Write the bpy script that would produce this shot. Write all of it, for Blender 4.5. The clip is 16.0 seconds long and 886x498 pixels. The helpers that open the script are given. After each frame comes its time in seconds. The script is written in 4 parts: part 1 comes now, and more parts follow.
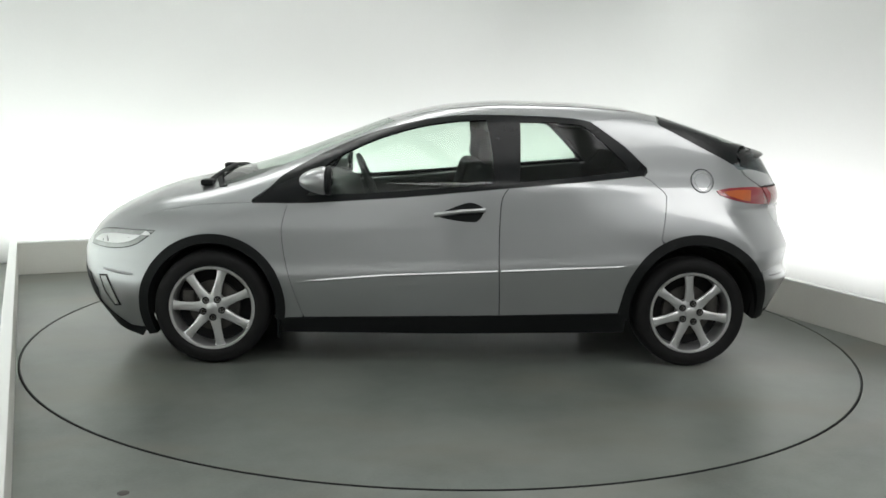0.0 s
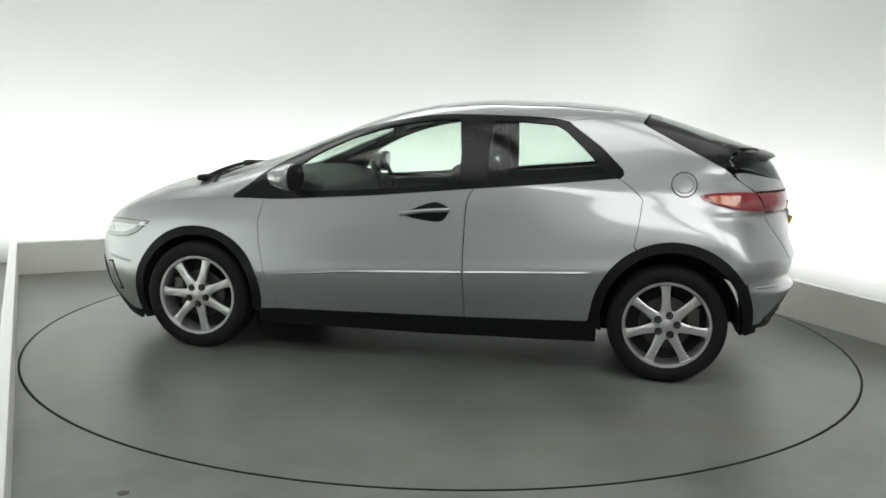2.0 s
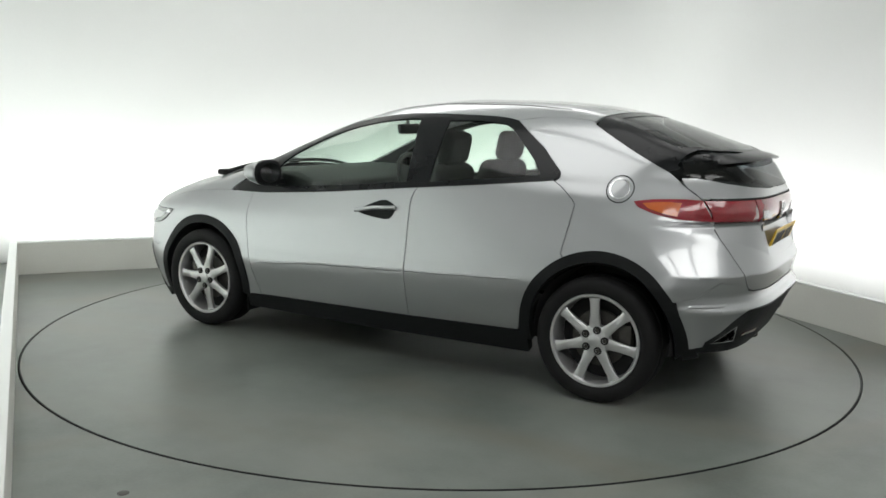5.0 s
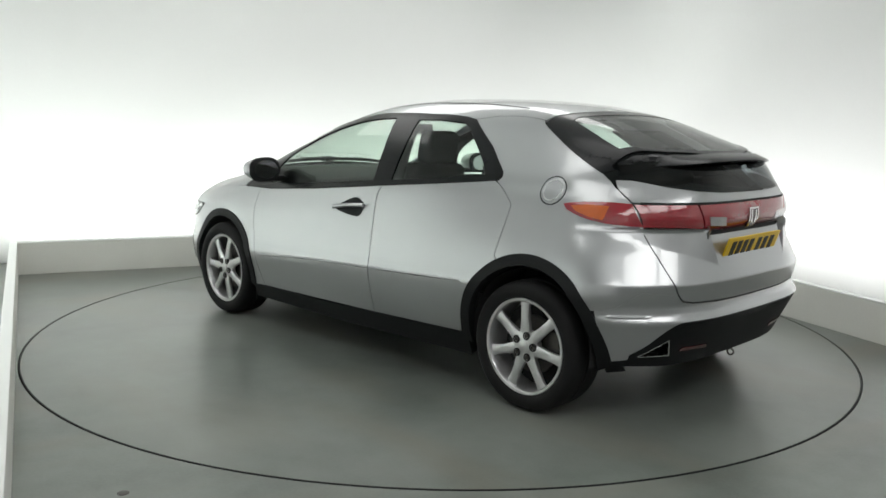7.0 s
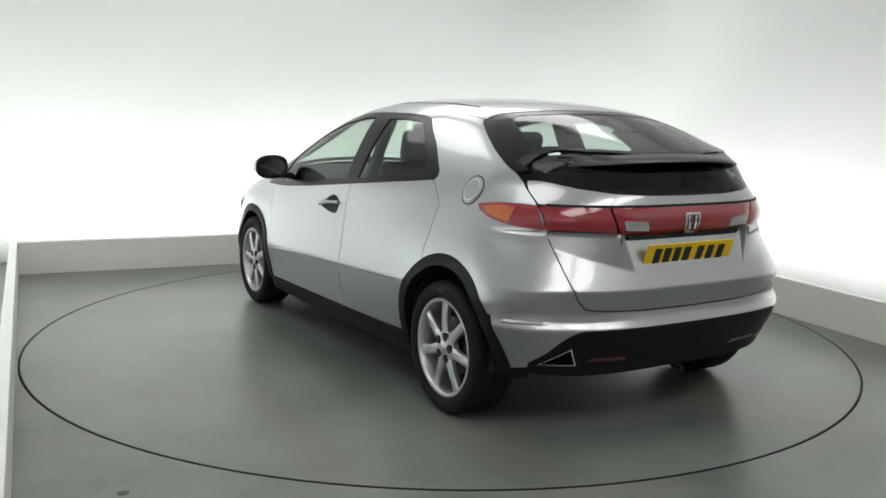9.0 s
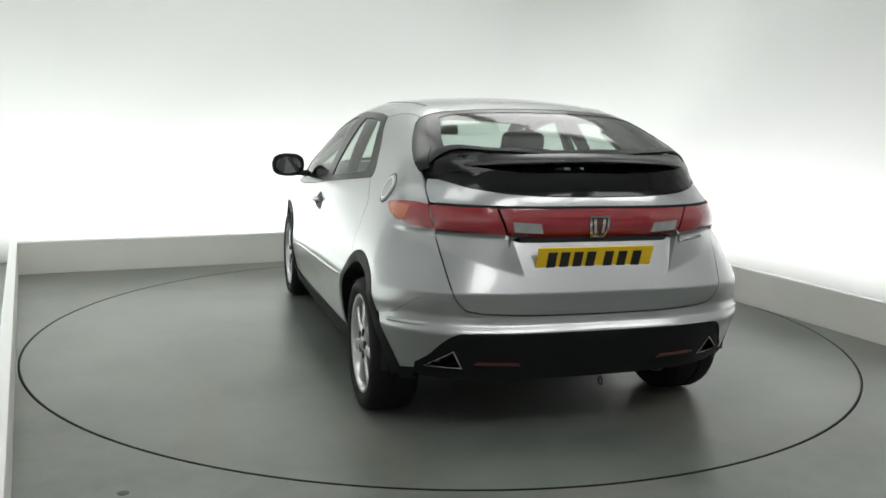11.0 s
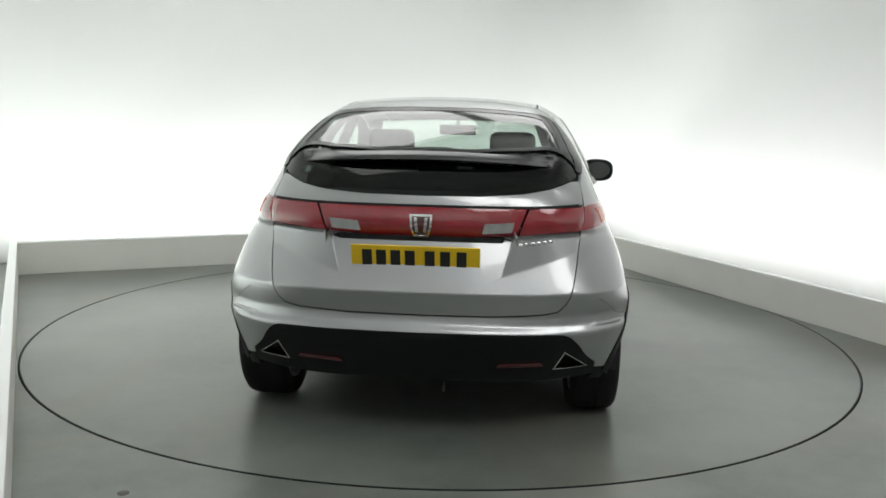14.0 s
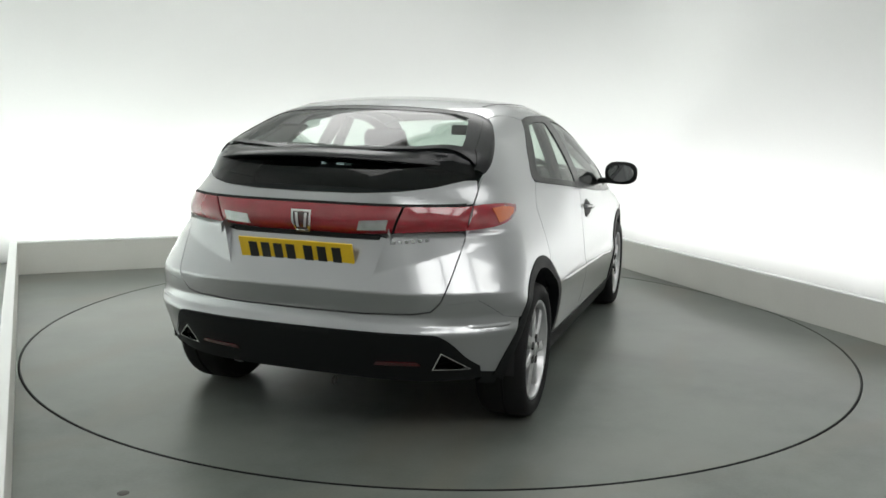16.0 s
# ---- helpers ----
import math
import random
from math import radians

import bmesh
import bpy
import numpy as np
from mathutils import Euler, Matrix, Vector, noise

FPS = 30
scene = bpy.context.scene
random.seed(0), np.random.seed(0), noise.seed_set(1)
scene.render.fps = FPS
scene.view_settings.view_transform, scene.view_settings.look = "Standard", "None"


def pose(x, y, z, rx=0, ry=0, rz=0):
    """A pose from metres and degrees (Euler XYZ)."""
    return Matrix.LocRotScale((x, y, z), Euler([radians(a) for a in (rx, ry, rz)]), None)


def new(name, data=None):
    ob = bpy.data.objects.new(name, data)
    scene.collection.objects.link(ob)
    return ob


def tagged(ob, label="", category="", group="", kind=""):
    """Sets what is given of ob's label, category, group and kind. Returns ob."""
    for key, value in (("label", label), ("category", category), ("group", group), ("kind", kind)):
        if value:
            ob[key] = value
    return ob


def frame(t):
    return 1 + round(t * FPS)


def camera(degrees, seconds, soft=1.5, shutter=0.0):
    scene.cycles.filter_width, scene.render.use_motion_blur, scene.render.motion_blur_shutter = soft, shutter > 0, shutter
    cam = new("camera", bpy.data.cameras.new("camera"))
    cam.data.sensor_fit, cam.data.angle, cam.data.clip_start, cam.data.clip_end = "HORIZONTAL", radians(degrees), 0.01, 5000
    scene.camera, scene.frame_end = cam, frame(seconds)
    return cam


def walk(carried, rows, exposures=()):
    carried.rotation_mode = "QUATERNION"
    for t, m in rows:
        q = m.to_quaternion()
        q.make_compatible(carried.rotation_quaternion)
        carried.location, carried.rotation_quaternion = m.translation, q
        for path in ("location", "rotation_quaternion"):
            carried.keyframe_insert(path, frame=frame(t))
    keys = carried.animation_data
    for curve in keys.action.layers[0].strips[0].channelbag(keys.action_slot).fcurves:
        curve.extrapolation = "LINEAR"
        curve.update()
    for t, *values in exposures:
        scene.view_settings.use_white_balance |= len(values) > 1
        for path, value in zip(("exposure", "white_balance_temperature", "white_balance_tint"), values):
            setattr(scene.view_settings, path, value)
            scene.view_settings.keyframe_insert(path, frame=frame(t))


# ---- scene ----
from mathutils.geometry import delaunay_2d_cdt

# ------------------------------------------------------------ camera on its stand
cam = camera(54.577, 16.0, soft=1.6)
EYE = Matrix.Translation((0, 0, 1.372)) @ pose(0, 0, 0, 90 - 8.894, 0, 0) @ pose(0, 0, 0, 0, 0, 1.3418)
walk(cam, [(0, EYE), (16, EYE)], exposures=[(0, 0.0, 6500, 10), (16, 0.0, 6500, 10)])

AXIS = (0.001, 5.418)          # the car's turning centre
TABLE_AXIS = (0.001, 5.490)    # centre of the turntable
DISC = 2.4872                  # its radius
BODY_LIFT = 0.020              # ride height of the body over its drawing
CAR_MID = (1.3505, 0.0565)      # the axis, seen from the middle of the rear axle


def heading(t):
    """The turntable's turn in degrees."""
    return 182.777 - 6.7564 * t - 0.012377 * t * t


# ------------------------------------------------------------ light: watts per metre of trough, and per added ceiling panel
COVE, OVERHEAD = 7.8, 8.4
world = bpy.data.worlds.new("world")
world.use_nodes = True
world.node_tree.nodes["Background"].inputs[0].default_value = (0.9, 0.95, 1.0, 1)
world.node_tree.nodes["Background"].inputs[1].default_value = 0.02
scene.world = world

# ------------------------------------------------------------ materials
def material(name, colour, rough=0.5, metal=0.0, scale=8.0, vary=0.08, bump=0.0, fine=60.0, coat=0.0, rough_vary=0.1, spec=0.5):
    m = bpy.data.materials.new(name)
    m.use_nodes = True
    nt = m.node_tree
    b = nt.nodes["Principled BSDF"]
    b.inputs["Metallic"].default_value = metal
    b.inputs["Coat Weight"].default_value = coat
    b.inputs["Specular IOR Level"].default_value = spec
    b.inputs["Coat Roughness"].default_value = 0.05
    b.inputs["Coat IOR"].default_value = 1.7
    tc = nt.nodes.new("ShaderNodeTexCoord")
    n1, n2 = nt.nodes.new("ShaderNodeTexNoise"), nt.nodes.new("ShaderNodeTexNoise")
    n1.inputs["Scale"].default_value, n2.inputs["Scale"].default_value = scale, fine
    n1.inputs["Detail"].default_value = 5
    for n in (n1, n2):
        nt.links.new(tc.outputs["Object"], n.inputs["Vector"])
    mix = nt.nodes.new("ShaderNodeMath")
    mix.operation = "MULTIPLY_ADD"
    nt.links.new(n2.outputs[0], mix.inputs[0])
    mix.inputs[1].default_value = 0.4
    nt.links.new(n1.outputs[0], mix.inputs[2])
    ramp = nt.nodes.new("ShaderNodeValToRGB")
    ramp.color_ramp.elements[0].position, ramp.color_ramp.elements[1].position = 0.35, 1.05
    ramp.color_ramp.elements[0].color = (*[c * (1 - vary) for c in colour], 1)
    ramp.color_ramp.elements[1].color = (*[min(1, c * (1 + vary)) for c in colour], 1)
    nt.links.new(mix.outputs[0], ramp.inputs[0])
    nt.links.new(ramp.outputs[0], b.inputs["Base Color"])
    mr = nt.nodes.new("ShaderNodeMapRange")
    mr.inputs["To Min"].default_value, mr.inputs["To Max"].default_value = rough * (1 - rough_vary), rough * (1 + rough_vary)
    nt.links.new(n1.outputs[0], mr.inputs["Value"])
    nt.links.new(mr.outputs[0], b.inputs["Roughness"])
    if bump:
        bp = nt.nodes.new("ShaderNodeBump")
        bp.inputs["Strength"].default_value, bp.inputs["Distance"].default_value = bump, 0.002
        nt.links.new(n2.outputs[0], bp.inputs["Height"])
        nt.links.new(bp.outputs[0], b.inputs["Normal"])
    return m


def glass_material(name, tint, opaque=0.12, rough=0.0):
    """Thin pane: a tinted see-through sheet with a gloss of its own."""
    m = bpy.data.materials.new(name)
    m.use_nodes = True
    nt = m.node_tree
    nt.nodes.remove(nt.nodes["Principled BSDF"])
    out = nt.nodes["Material Output"]
    tr, gl, lw, pw, ma, mx = (nt.nodes.new("ShaderNode" + k) for k in ("BsdfTransparent", "BsdfGlossy", "LayerWeight", "Math", "Math", "MixShader"))
    tr.inputs[0].default_value = (*tint, 1)
    gl.inputs["Roughness"].default_value = rough
    lw.inputs["Blend"].default_value = 0.5
    pw.operation, ma.operation = "POWER", "MULTIPLY_ADD"
    pw.inputs[1].default_value = 4.5
    ma.inputs[1].default_value, ma.inputs[2].default_value = 0.85, 0.045
    nt.links.new(lw.outputs["Facing"], pw.inputs[0])
    nt.links.new(pw.outputs[0], ma.inputs[0])
    nt.links.new(ma.outputs[0], mx.inputs[0])
    nt.links.new(tr.outputs[0], mx.inputs[1])
    nt.links.new(gl.outputs[0], mx.inputs[2])
    nt.links.new(mx.outputs[0], out.inputs[0])
    return m


def lamp_material(name, colour, strength):
    m = bpy.data.materials.new(name)
    m.use_nodes = True
    b = m.node_tree.nodes["Principled BSDF"]
    b.inputs["Base Color"].default_value = (0.8, 0.8, 0.8, 1)
    b.inputs["Emission Color"].default_value = (*colour, 1)
    b.inputs["Emission Strength"].default_value = strength
    return m


def floor_material(name, colour, seed):
    """Worn painted concrete: large cloudy stains, soft smears and fine grain."""
    m = bpy.data.materials.new(name)
    m.use_nodes = True
    nt = m.node_tree
    b = nt.nodes["Principled BSDF"]
    tc, mp = nt.nodes.new("ShaderNodeTexCoord"), nt.nodes.new("ShaderNodeMapping")
    mp.inputs["Location"].default_value = (seed, seed * 2.3, 0)
    nt.links.new(tc.outputs["Object"], mp.inputs[0])
    total = None
    for scale, detail, weight in ((0.55, 2.0, 0.7), (1.9, 5.0, 0.65), (9.0, 4.0, 0.28), (70.0, 2.0, 0.18)):
        n = nt.nodes.new("ShaderNodeTexNoise")
        n.inputs["Scale"].default_value, n.inputs["Detail"].default_value = scale, detail
        nt.links.new(mp.outputs[0], n.inputs["Vector"])
        k = nt.nodes.new("ShaderNodeMath")
        k.operation = "MULTIPLY_ADD"
        k.inputs[1].default_value, k.inputs[2].default_value = weight, -0.5 * weight
        nt.links.new(n.outputs[0], k.inputs[0])
        if total:
            nt.links.new(total.outputs[0], k.inputs[2])
        total = k
    # the running sum lies near 0.5 of the weights still open
    tone = nt.nodes.new("ShaderNodeMapRange")
    tone.clamp = False
    tone.inputs["From Min"].default_value, tone.inputs["From Max"].default_value = 0.04, 0.94
    tone.inputs["To Min"].default_value, tone.inputs["To Max"].default_value = 0.22, 1.84
    nt.links.new(total.outputs[0], tone.inputs["Value"])
    # pale scuffs and painted-in sheen with broken edges, and thin brown rubbed streaks
    def patches(scale, lo, hi, stretch):
        place = nt.nodes.new("ShaderNodeMapping")
        place.inputs["Scale"].default_value = stretch
        place.inputs["Location"].default_value = (seed + 5.3, seed - 2.1, 0)
        place.inputs["Rotation"].default_value = (0, 0, 0.6)
        nt.links.new(tc.outputs["Object"], place.inputs[0])
        noise = nt.nodes.new("ShaderNodeTexNoise")
        noise.inputs["Scale"].default_value, noise.inputs["Detail"].default_value = scale, 6
        noise.inputs["Roughness"].default_value = 0.5
        nt.links.new(place.outputs[0], noise.inputs["Vector"])
        cut = nt.nodes.new("ShaderNodeMapRange")
        cut.inputs["From Min"].default_value, cut.inputs["From Max"].default_value = lo, hi
        nt.links.new(noise.outputs[0], cut.inputs["Value"])
        return cut
    scuff_sheen, rub = patches(0.8, 0.47, 0.78, (1, 1, 1)), patches(1.1, 0.50, 0.80, (0.6, 1.8, 1))
    col = nt.nodes.new("ShaderNodeVectorMath")
    col.operation = "SCALE"
    col.inputs[0].default_value = colour
    nt.links.new(tone.outputs[0], col.inputs["Scale"])
    coat = col
    for mask, tint, most in ((scuff_sheen, (0.21, 0.22, 0.20), 0.75), (rub, (0.15, 0.132, 0.100), 0.7)):
        share = nt.nodes.new("ShaderNodeMath")
        share.operation = "MULTIPLY"
        share.inputs[1].default_value = most
        nt.links.new(mask.outputs[0], share.inputs[0])
        mix = nt.nodes.new("ShaderNodeMixRGB")
        mix.inputs[2].default_value = (*tint, 1)
        nt.links.new(share.outputs[0], mix.inputs[0])
        nt.links.new(coat.outputs[0], mix.inputs[1])
        coat = mix
    nt.links.new(coat.outputs[0], b.inputs["Base Color"])
    gloss = nt.nodes.new("ShaderNodeMapRange")
    gloss.inputs["From Min"].default_value, gloss.inputs["From Max"].default_value = 0.0, 1.0
    gloss.inputs["To Min"].default_value, gloss.inputs["To Max"].default_value = 0.24, 0.40
    nt.links.new(total.outputs[0], gloss.inputs["Value"])
    nt.links.new(gloss.outputs[0], b.inputs["Roughness"])
    bp = nt.nodes.new("ShaderNodeBump")
    bp.inputs["Strength"].default_value, bp.inputs["Distance"].default_value = 0.12, 0.002
    nt.links.new(n.outputs[0], bp.inputs["Height"])
    nt.links.new(bp.outputs[0], b.inputs["Normal"])
    return m


PAINT = material("silver_paint", (0.385, 0.395, 0.405), 0.32, 0.85, 3, 0.03, 0.0, 900, coat=1.0)
BLACK = material("black_plastic", (0.008, 0.009, 0.0095), 0.55, 0, 12, 0.15, 0.3, 300, spec=0.17)
DARK = material("dark_inside", (0.012, 0.012, 0.013), 0.8, 0, 9, 0.2)
GLOSSBLACK = material("gloss_black", (0.007, 0.008, 0.009), 0.22, 0, 9, 0.2, spec=0.25)
RUBBER = material("tyre_rubber", (0.010, 0.010, 0.0105), 0.7, 0, 14, 0.2, 0.4, 200, spec=0.2)
ALLOY = material("alloy", (0.62, 0.62, 0.63), 0.32, 0.8, 14, 0.05, 0.0, 200)
CHROME = material("chrome", (0.75, 0.76, 0.77), 0.10, 1.0, 14, 0.04)
STEEL = material("brake_steel", (0.09, 0.085, 0.08), 0.5, 0.8, 20, 0.25)
TRIM = material("interior_trim", (0.038, 0.039, 0.040), 0.65, 0, 10, 0.15, 0.3, 220, spec=0.25)
FABRIC = material("seat_fabric", (0.016, 0.017, 0.018), 0.9, 0, 22, 0.25, 0.3, 300, spec=0.08)
LINING = material("roof_lining", (0.42, 0.42, 0.40), 0.9, 0, 22, 0.06, 0.5, 400)
RED = material("red_lens", (0.25, 0.010, 0.020), 0.12, 0, 14, 0.15, 0.2, 160, coat=0.8)
DEEPRED = material("dark_red_lens", (0.07, 0.004, 0.006), 0.15, 0, 14, 0.2, coat=0.8)
AMBER = material("amber_lens", (0.50, 0.10, 0.015), 0.14, 0, 14, 0.15, 0.2, 160, coat=0.8)
CLEARLENS = material("clear_lens", (0.40, 0.41, 0.41), 0.15, 0.4, 25, 0.2, 0.2, 160, coat=0.8)
YELLOW = material("plate_yellow", (0.72, 0.47, 0.012), 0.4, 0, 14, 0.05)
INK = material("plate_ink", (0.010, 0.010, 0.010), 0.5, 0, 14, 0.1)
GLASS = glass_material("window_glass", (0.80, 0.89, 0.83))
TAILGLASS = glass_material("rear_glass", (0.62, 0.70, 0.66))
SMOKE = glass_material("tailgate_glass", (0.16, 0.19, 0.20))
MIRROR = material("mirror_glass", (0.34, 0.35, 0.36), 0.02, 1.0, 4, 0.01)
WALL = material("white_wall", (0.80, 0.81, 0.80), 0.7, 0, 0.8, 0.02, 0.08, 60)
PLINTH = material("plinth_paint", (0.66, 0.66, 0.62), 0.5, 0, 2.5, 0.05, 0.1, 60)
FLOOR = floor_material("floor_paint", (0.112, 0.125, 0.113), 3.1)
DISCPAINT = floor_material("disc_paint", (0.104, 0.116, 0.106), 0.0)
STRIP = lamp_material("cove_light", (1.0, 1.0, 0.97), 3.0)
# glow of the added, unseen ceiling panels
PANEL = lamp_material("added_panel_light", (1.0, 1.0, 0.98), 0.6)


# ------------------------------------------------------------ small makers
def mesh_ob(name, verts, faces, mat, parent=None, label="", smooth=True, flat_from=None):
    me = bpy.data.meshes.new(name)
    me.from_pydata([tuple(v) for v in verts], [], [tuple(f) for f in faces])
    me.materials.append(mat)
    flags = [smooth if flat_from is None or i < flat_from else False for i in range(len(me.polygons))]
    me.polygons.foreach_set("use_smooth", flags)
    me.update()
    ob = new(name, me)
    if parent:
        ob.parent = parent
    return tagged(ob, label)


def part(name, bm, mat, parent, label="", smooth=None):
    """One bmesh as one mesh object under a thing or part. smooth: angle in degrees under which edges are soft."""
    bmesh.ops.recalc_face_normals(bm, faces=bm.faces)
    if smooth is not None:
        for f in bm.faces:
            f.smooth = True
        for e in bm.edges:
            e.smooth = len(e.link_faces) == 2 and e.calc_face_angle(0) < radians(smooth)
    me = bpy.data.meshes.new(name)
    bm.to_mesh(me)
    bm.free()
    me.materials.append(mat)
    ob = new(name, me)
    if parent:
        ob.parent = parent
    return tagged(ob, label)


def box(size, at=(0, 0, 0), bevel=0.0, turn=None, bm=None, segs=2):
    own = bmesh.new()
    bmesh.ops.create_cube(own, size=1)
    bmesh.ops.scale(own, vec=size, verts=own.verts)
    if bevel:
        bmesh.ops.bevel(own, geom=own.edges[:], offset=bevel, segments=segs, affect="EDGES", profile=0.5)
    m = Matrix.Translation(at) @ (turn or Matrix())
    bmesh.ops.transform(own, matrix=m, verts=own.verts)
    if bm is None:
        return own
    me = bpy.data.meshes.new("tmp")
    own.to_mesh(me)
    own.free()
    bm.from_mesh(me)
    bpy.data.meshes.remove(me)
    return bm


def lathe(profile, segs=64, closed=False, bm=None):
    """Spin (radius, y) pairs about the y axis."""
    bm = bm or bmesh.new()
    rings = []
    for r, y in profile:
        rings.append([bm.verts.new((r * math.cos(a), y, r * math.sin(a))) for a in (2 * math.pi * i / segs for i in range(segs))])
    pairs = list(zip(rings, rings[1:])) + ([(rings[-1], rings[0])] if closed else [])
    for a, b in pairs:
        for i in range(segs):
            bm.faces.new((a[i], a[(i + 1) % segs], b[(i + 1) % segs], b[i]))
    return bm


def tube(points, radius, segs=8, closed=False, bm=None):
    """A round bar along points."""
    bm = bm or bmesh.new()
    pts = [Vector(q) for q in points]
    n, rings = len(pts), []
    for i, q in enumerate(pts):
        a = pts[(i - 1) % n] if closed or i else q
        b = pts[(i + 1) % n] if closed or i < n - 1 else q
        d = (b - a).normalized()
        side = d.cross(Vector((0.13, 0.21, 1))).normalized()
        up = side.cross(d)
        rings.append([bm.verts.new(q + radius * (math.cos(k) * side + math.sin(k) * up)) for k in (2 * math.pi * j / segs for j in range(segs))])
    for i in range(n if closed else n - 1):
        a, b = rings[i], rings[(i + 1) % n]
        for j in range(segs):
            bm.faces.new((a[j], a[(j + 1) % segs], b[(j + 1) % segs], b[j]))
    if not closed:
        bm.faces.new(rings[0][::-1]), bm.faces.new(rings[-1])
    return bm


def prism(outline, depth, bm=None, m=None, bevel=0.0):
    """A flat outline in x, y, made thick along z."""
    own = bmesh.new()
    f = own.faces.new([own.verts.new((x, y, 0)) for x, y in outline])
    r = bmesh.ops.extrude_face_region(own, geom=[f])
    bmesh.ops.translate(own, vec=(0, 0, depth), verts=[v for v in r["geom"] if isinstance(v, bmesh.types.BMVert)])
    if bevel:
        bmesh.ops.bevel(own, geom=own.edges[:], offset=bevel, segments=2, affect="EDGES", profile=0.5)
    bmesh.ops.recalc_face_normals(own, faces=own.faces)
    if m is not None:
        bmesh.ops.transform(own, matrix=m, verts=own.verts)
    if bm is None:
        return own
    me = bpy.data.meshes.new("tmp")
    own.to_mesh(me)
    own.free()
    bm.from_mesh(me)
    bpy.data.meshes.remove(me)
    return bm


# ------------------------------------------------------------ room
BACK = (-3.454, 6.872)                 # inner foot of the plinth, rear corner on the window-less side
U = Vector((math.cos(radians(24.8)), math.sin(radians(24.8)), 0))      # along the back plinth
V = Vector((U.y, -U.x, 0))             # towards the front of the room
ROOM_M = Matrix((( U.x, V.x, 0, BACK[0]), (U.y, V.y, 0, BACK[1]), (0, 0, 1, 0), (0, 0, 0, 1)))
WIDE, DEEP, HIGH = 5.12, 8.7, 3.3      # plan inside the plinths, and the ceiling
PL_H, PL_T, GAP = 0.2585, 0.05, 0.75    # plinth height and thickness, and the light trough behind it


def room():
    # floor with a round opening for the turntable
    c = ROOM_M.inverted() @ Vector((*TABLE_AXIS, 0))
    n, r0 = 128, DISC + 0.010
    lo, hi = (-GAP - 0.3, -GAP - 0.3), (WIDE + GAP + 0.3, DEEP + 0.3)
    verts, faces = [], []
    for i in range(n):
        a = 2 * math.pi * i / n
        d = (math.cos(a), math.sin(a))
        verts.append((c.x + r0 * d[0], c.y + r0 * d[1], 0))
        k = min(((hi[j] if d[j] > 0 else lo[j]) - c[j]) / d[j] for j in (0, 1) if abs(d[j]) > 1e-9)
        k = max(k, r0 + 0.01)
        verts.append((c.x + k * d[0], c.y + k * d[1], 0))
        verts.append((c.x + r0 * d[0], c.y + r0 * d[1], -0.12))
    for i in range(n):
        j = (i + 1) % n
        faces += [(3 * i, 3 * i + 1, 3 * j + 1, 3 * j), (3 * i + 2, 3 * i, 3 * j, 3 * j + 2)]
    corners = [(lo[0], lo[1]), (hi[0], lo[1]), (hi[0], hi[1]), (lo[0], hi[1])]
    for q in corners:
        ang = [(math.atan2(verts[3 * i + 1][1] - c.y, verts[3 * i + 1][0] - c.x), i) for i in range(n)]
        qa = math.atan2(q[1] - c.y, q[0] - c.x)
        near = sorted(range(n), key=lambda i: abs((ang[i][0] - qa + math.pi) % (2 * math.pi) - math.pi))[:2]
        verts.append((*q, 0))
        faces.append((3 * near[0] + 1, len(verts) - 1, 3 * near[1] + 1))
    floor = mesh_ob("floor", verts, faces, FLOOR, None, "worn grey-green painted concrete studio floor", smooth=False)
    floor.matrix_world = ROOM_M
    tagged(floor, category="floor", kind="structure")
    pit = part("turntable_pit", box((6, 6, 0.1), (c.x, c.y, -0.19)), DARK, None, "dark pit under the turntable")
    pit.matrix_world = ROOM_M
    tagged(pit, category="pit", kind="structure")

    # rounded white shell behind the light trough
    def ring(off, rad, segs=14):
        x0, y0, x1, y1 = -off, -off, WIDE + off, DEEP
        pts = []
        for cx, cy, a0 in ((x0 + rad, y0 + rad, 180), (x1 - rad, y0 + rad, 270), (x1 - rad, y1 - rad, 0), (x0 + rad, y1 - rad, 90)):
            for i in range(segs + 1):
                a = radians(a0 + 90 * i / segs)
                pts.append((cx + rad * math.cos(a), cy + rad * math.sin(a)))
        return pts
    inner, outer = ring(GAP, 1.2), ring(GAP + 0.12, 1.32)
    m = len(inner)
    verts = [(x, y, z) for x, y in inner for z in (-0.02, HIGH)] + [(x, y, z) for x, y in outer for z in (-0.02, HIGH)]
    faces = []
    for i in range(m):
        j = (i + 1) % m
        faces += [(2 * i, 2 * i + 1, 2 * j + 1, 2 * j), (2 * m + 2 * i, 2 * m + 2 * j, 2 * m + 2 * j + 1, 2 * m + 2 * i + 1),
                  (2 * i + 1, 2 * m + 2 * i + 1, 2 * m + 2 * j + 1, 2 * j + 1), (2 * i, 2 * j, 2 * m + 2 * j, 2 * m + 2 * i)]
    w = mesh_ob("wall_curved", verts, faces, WALL, None, "smooth white studio wall with rounded corners, lit from below")
    w.matrix_world = ROOM_M
    tagged(w, category="wall", kind="structure")
    ce = part("ceiling", box((WIDE + 2 * GAP + 0.3, DEEP + GAP + 0.3, 0.1), (WIDE / 2, (DEEP - GAP) / 2, HIGH + 0.05)), WALL, None, "plain white studio ceiling")
    ce.matrix_world = ROOM_M
    tagged(ce, category="ceiling", kind="structure")

    # low plinths that hide the light trough, each along its own line
    corner_l, corner_r = Vector((-3.454, 6.872, 0)), Vector((1.193, 9.019, 0))
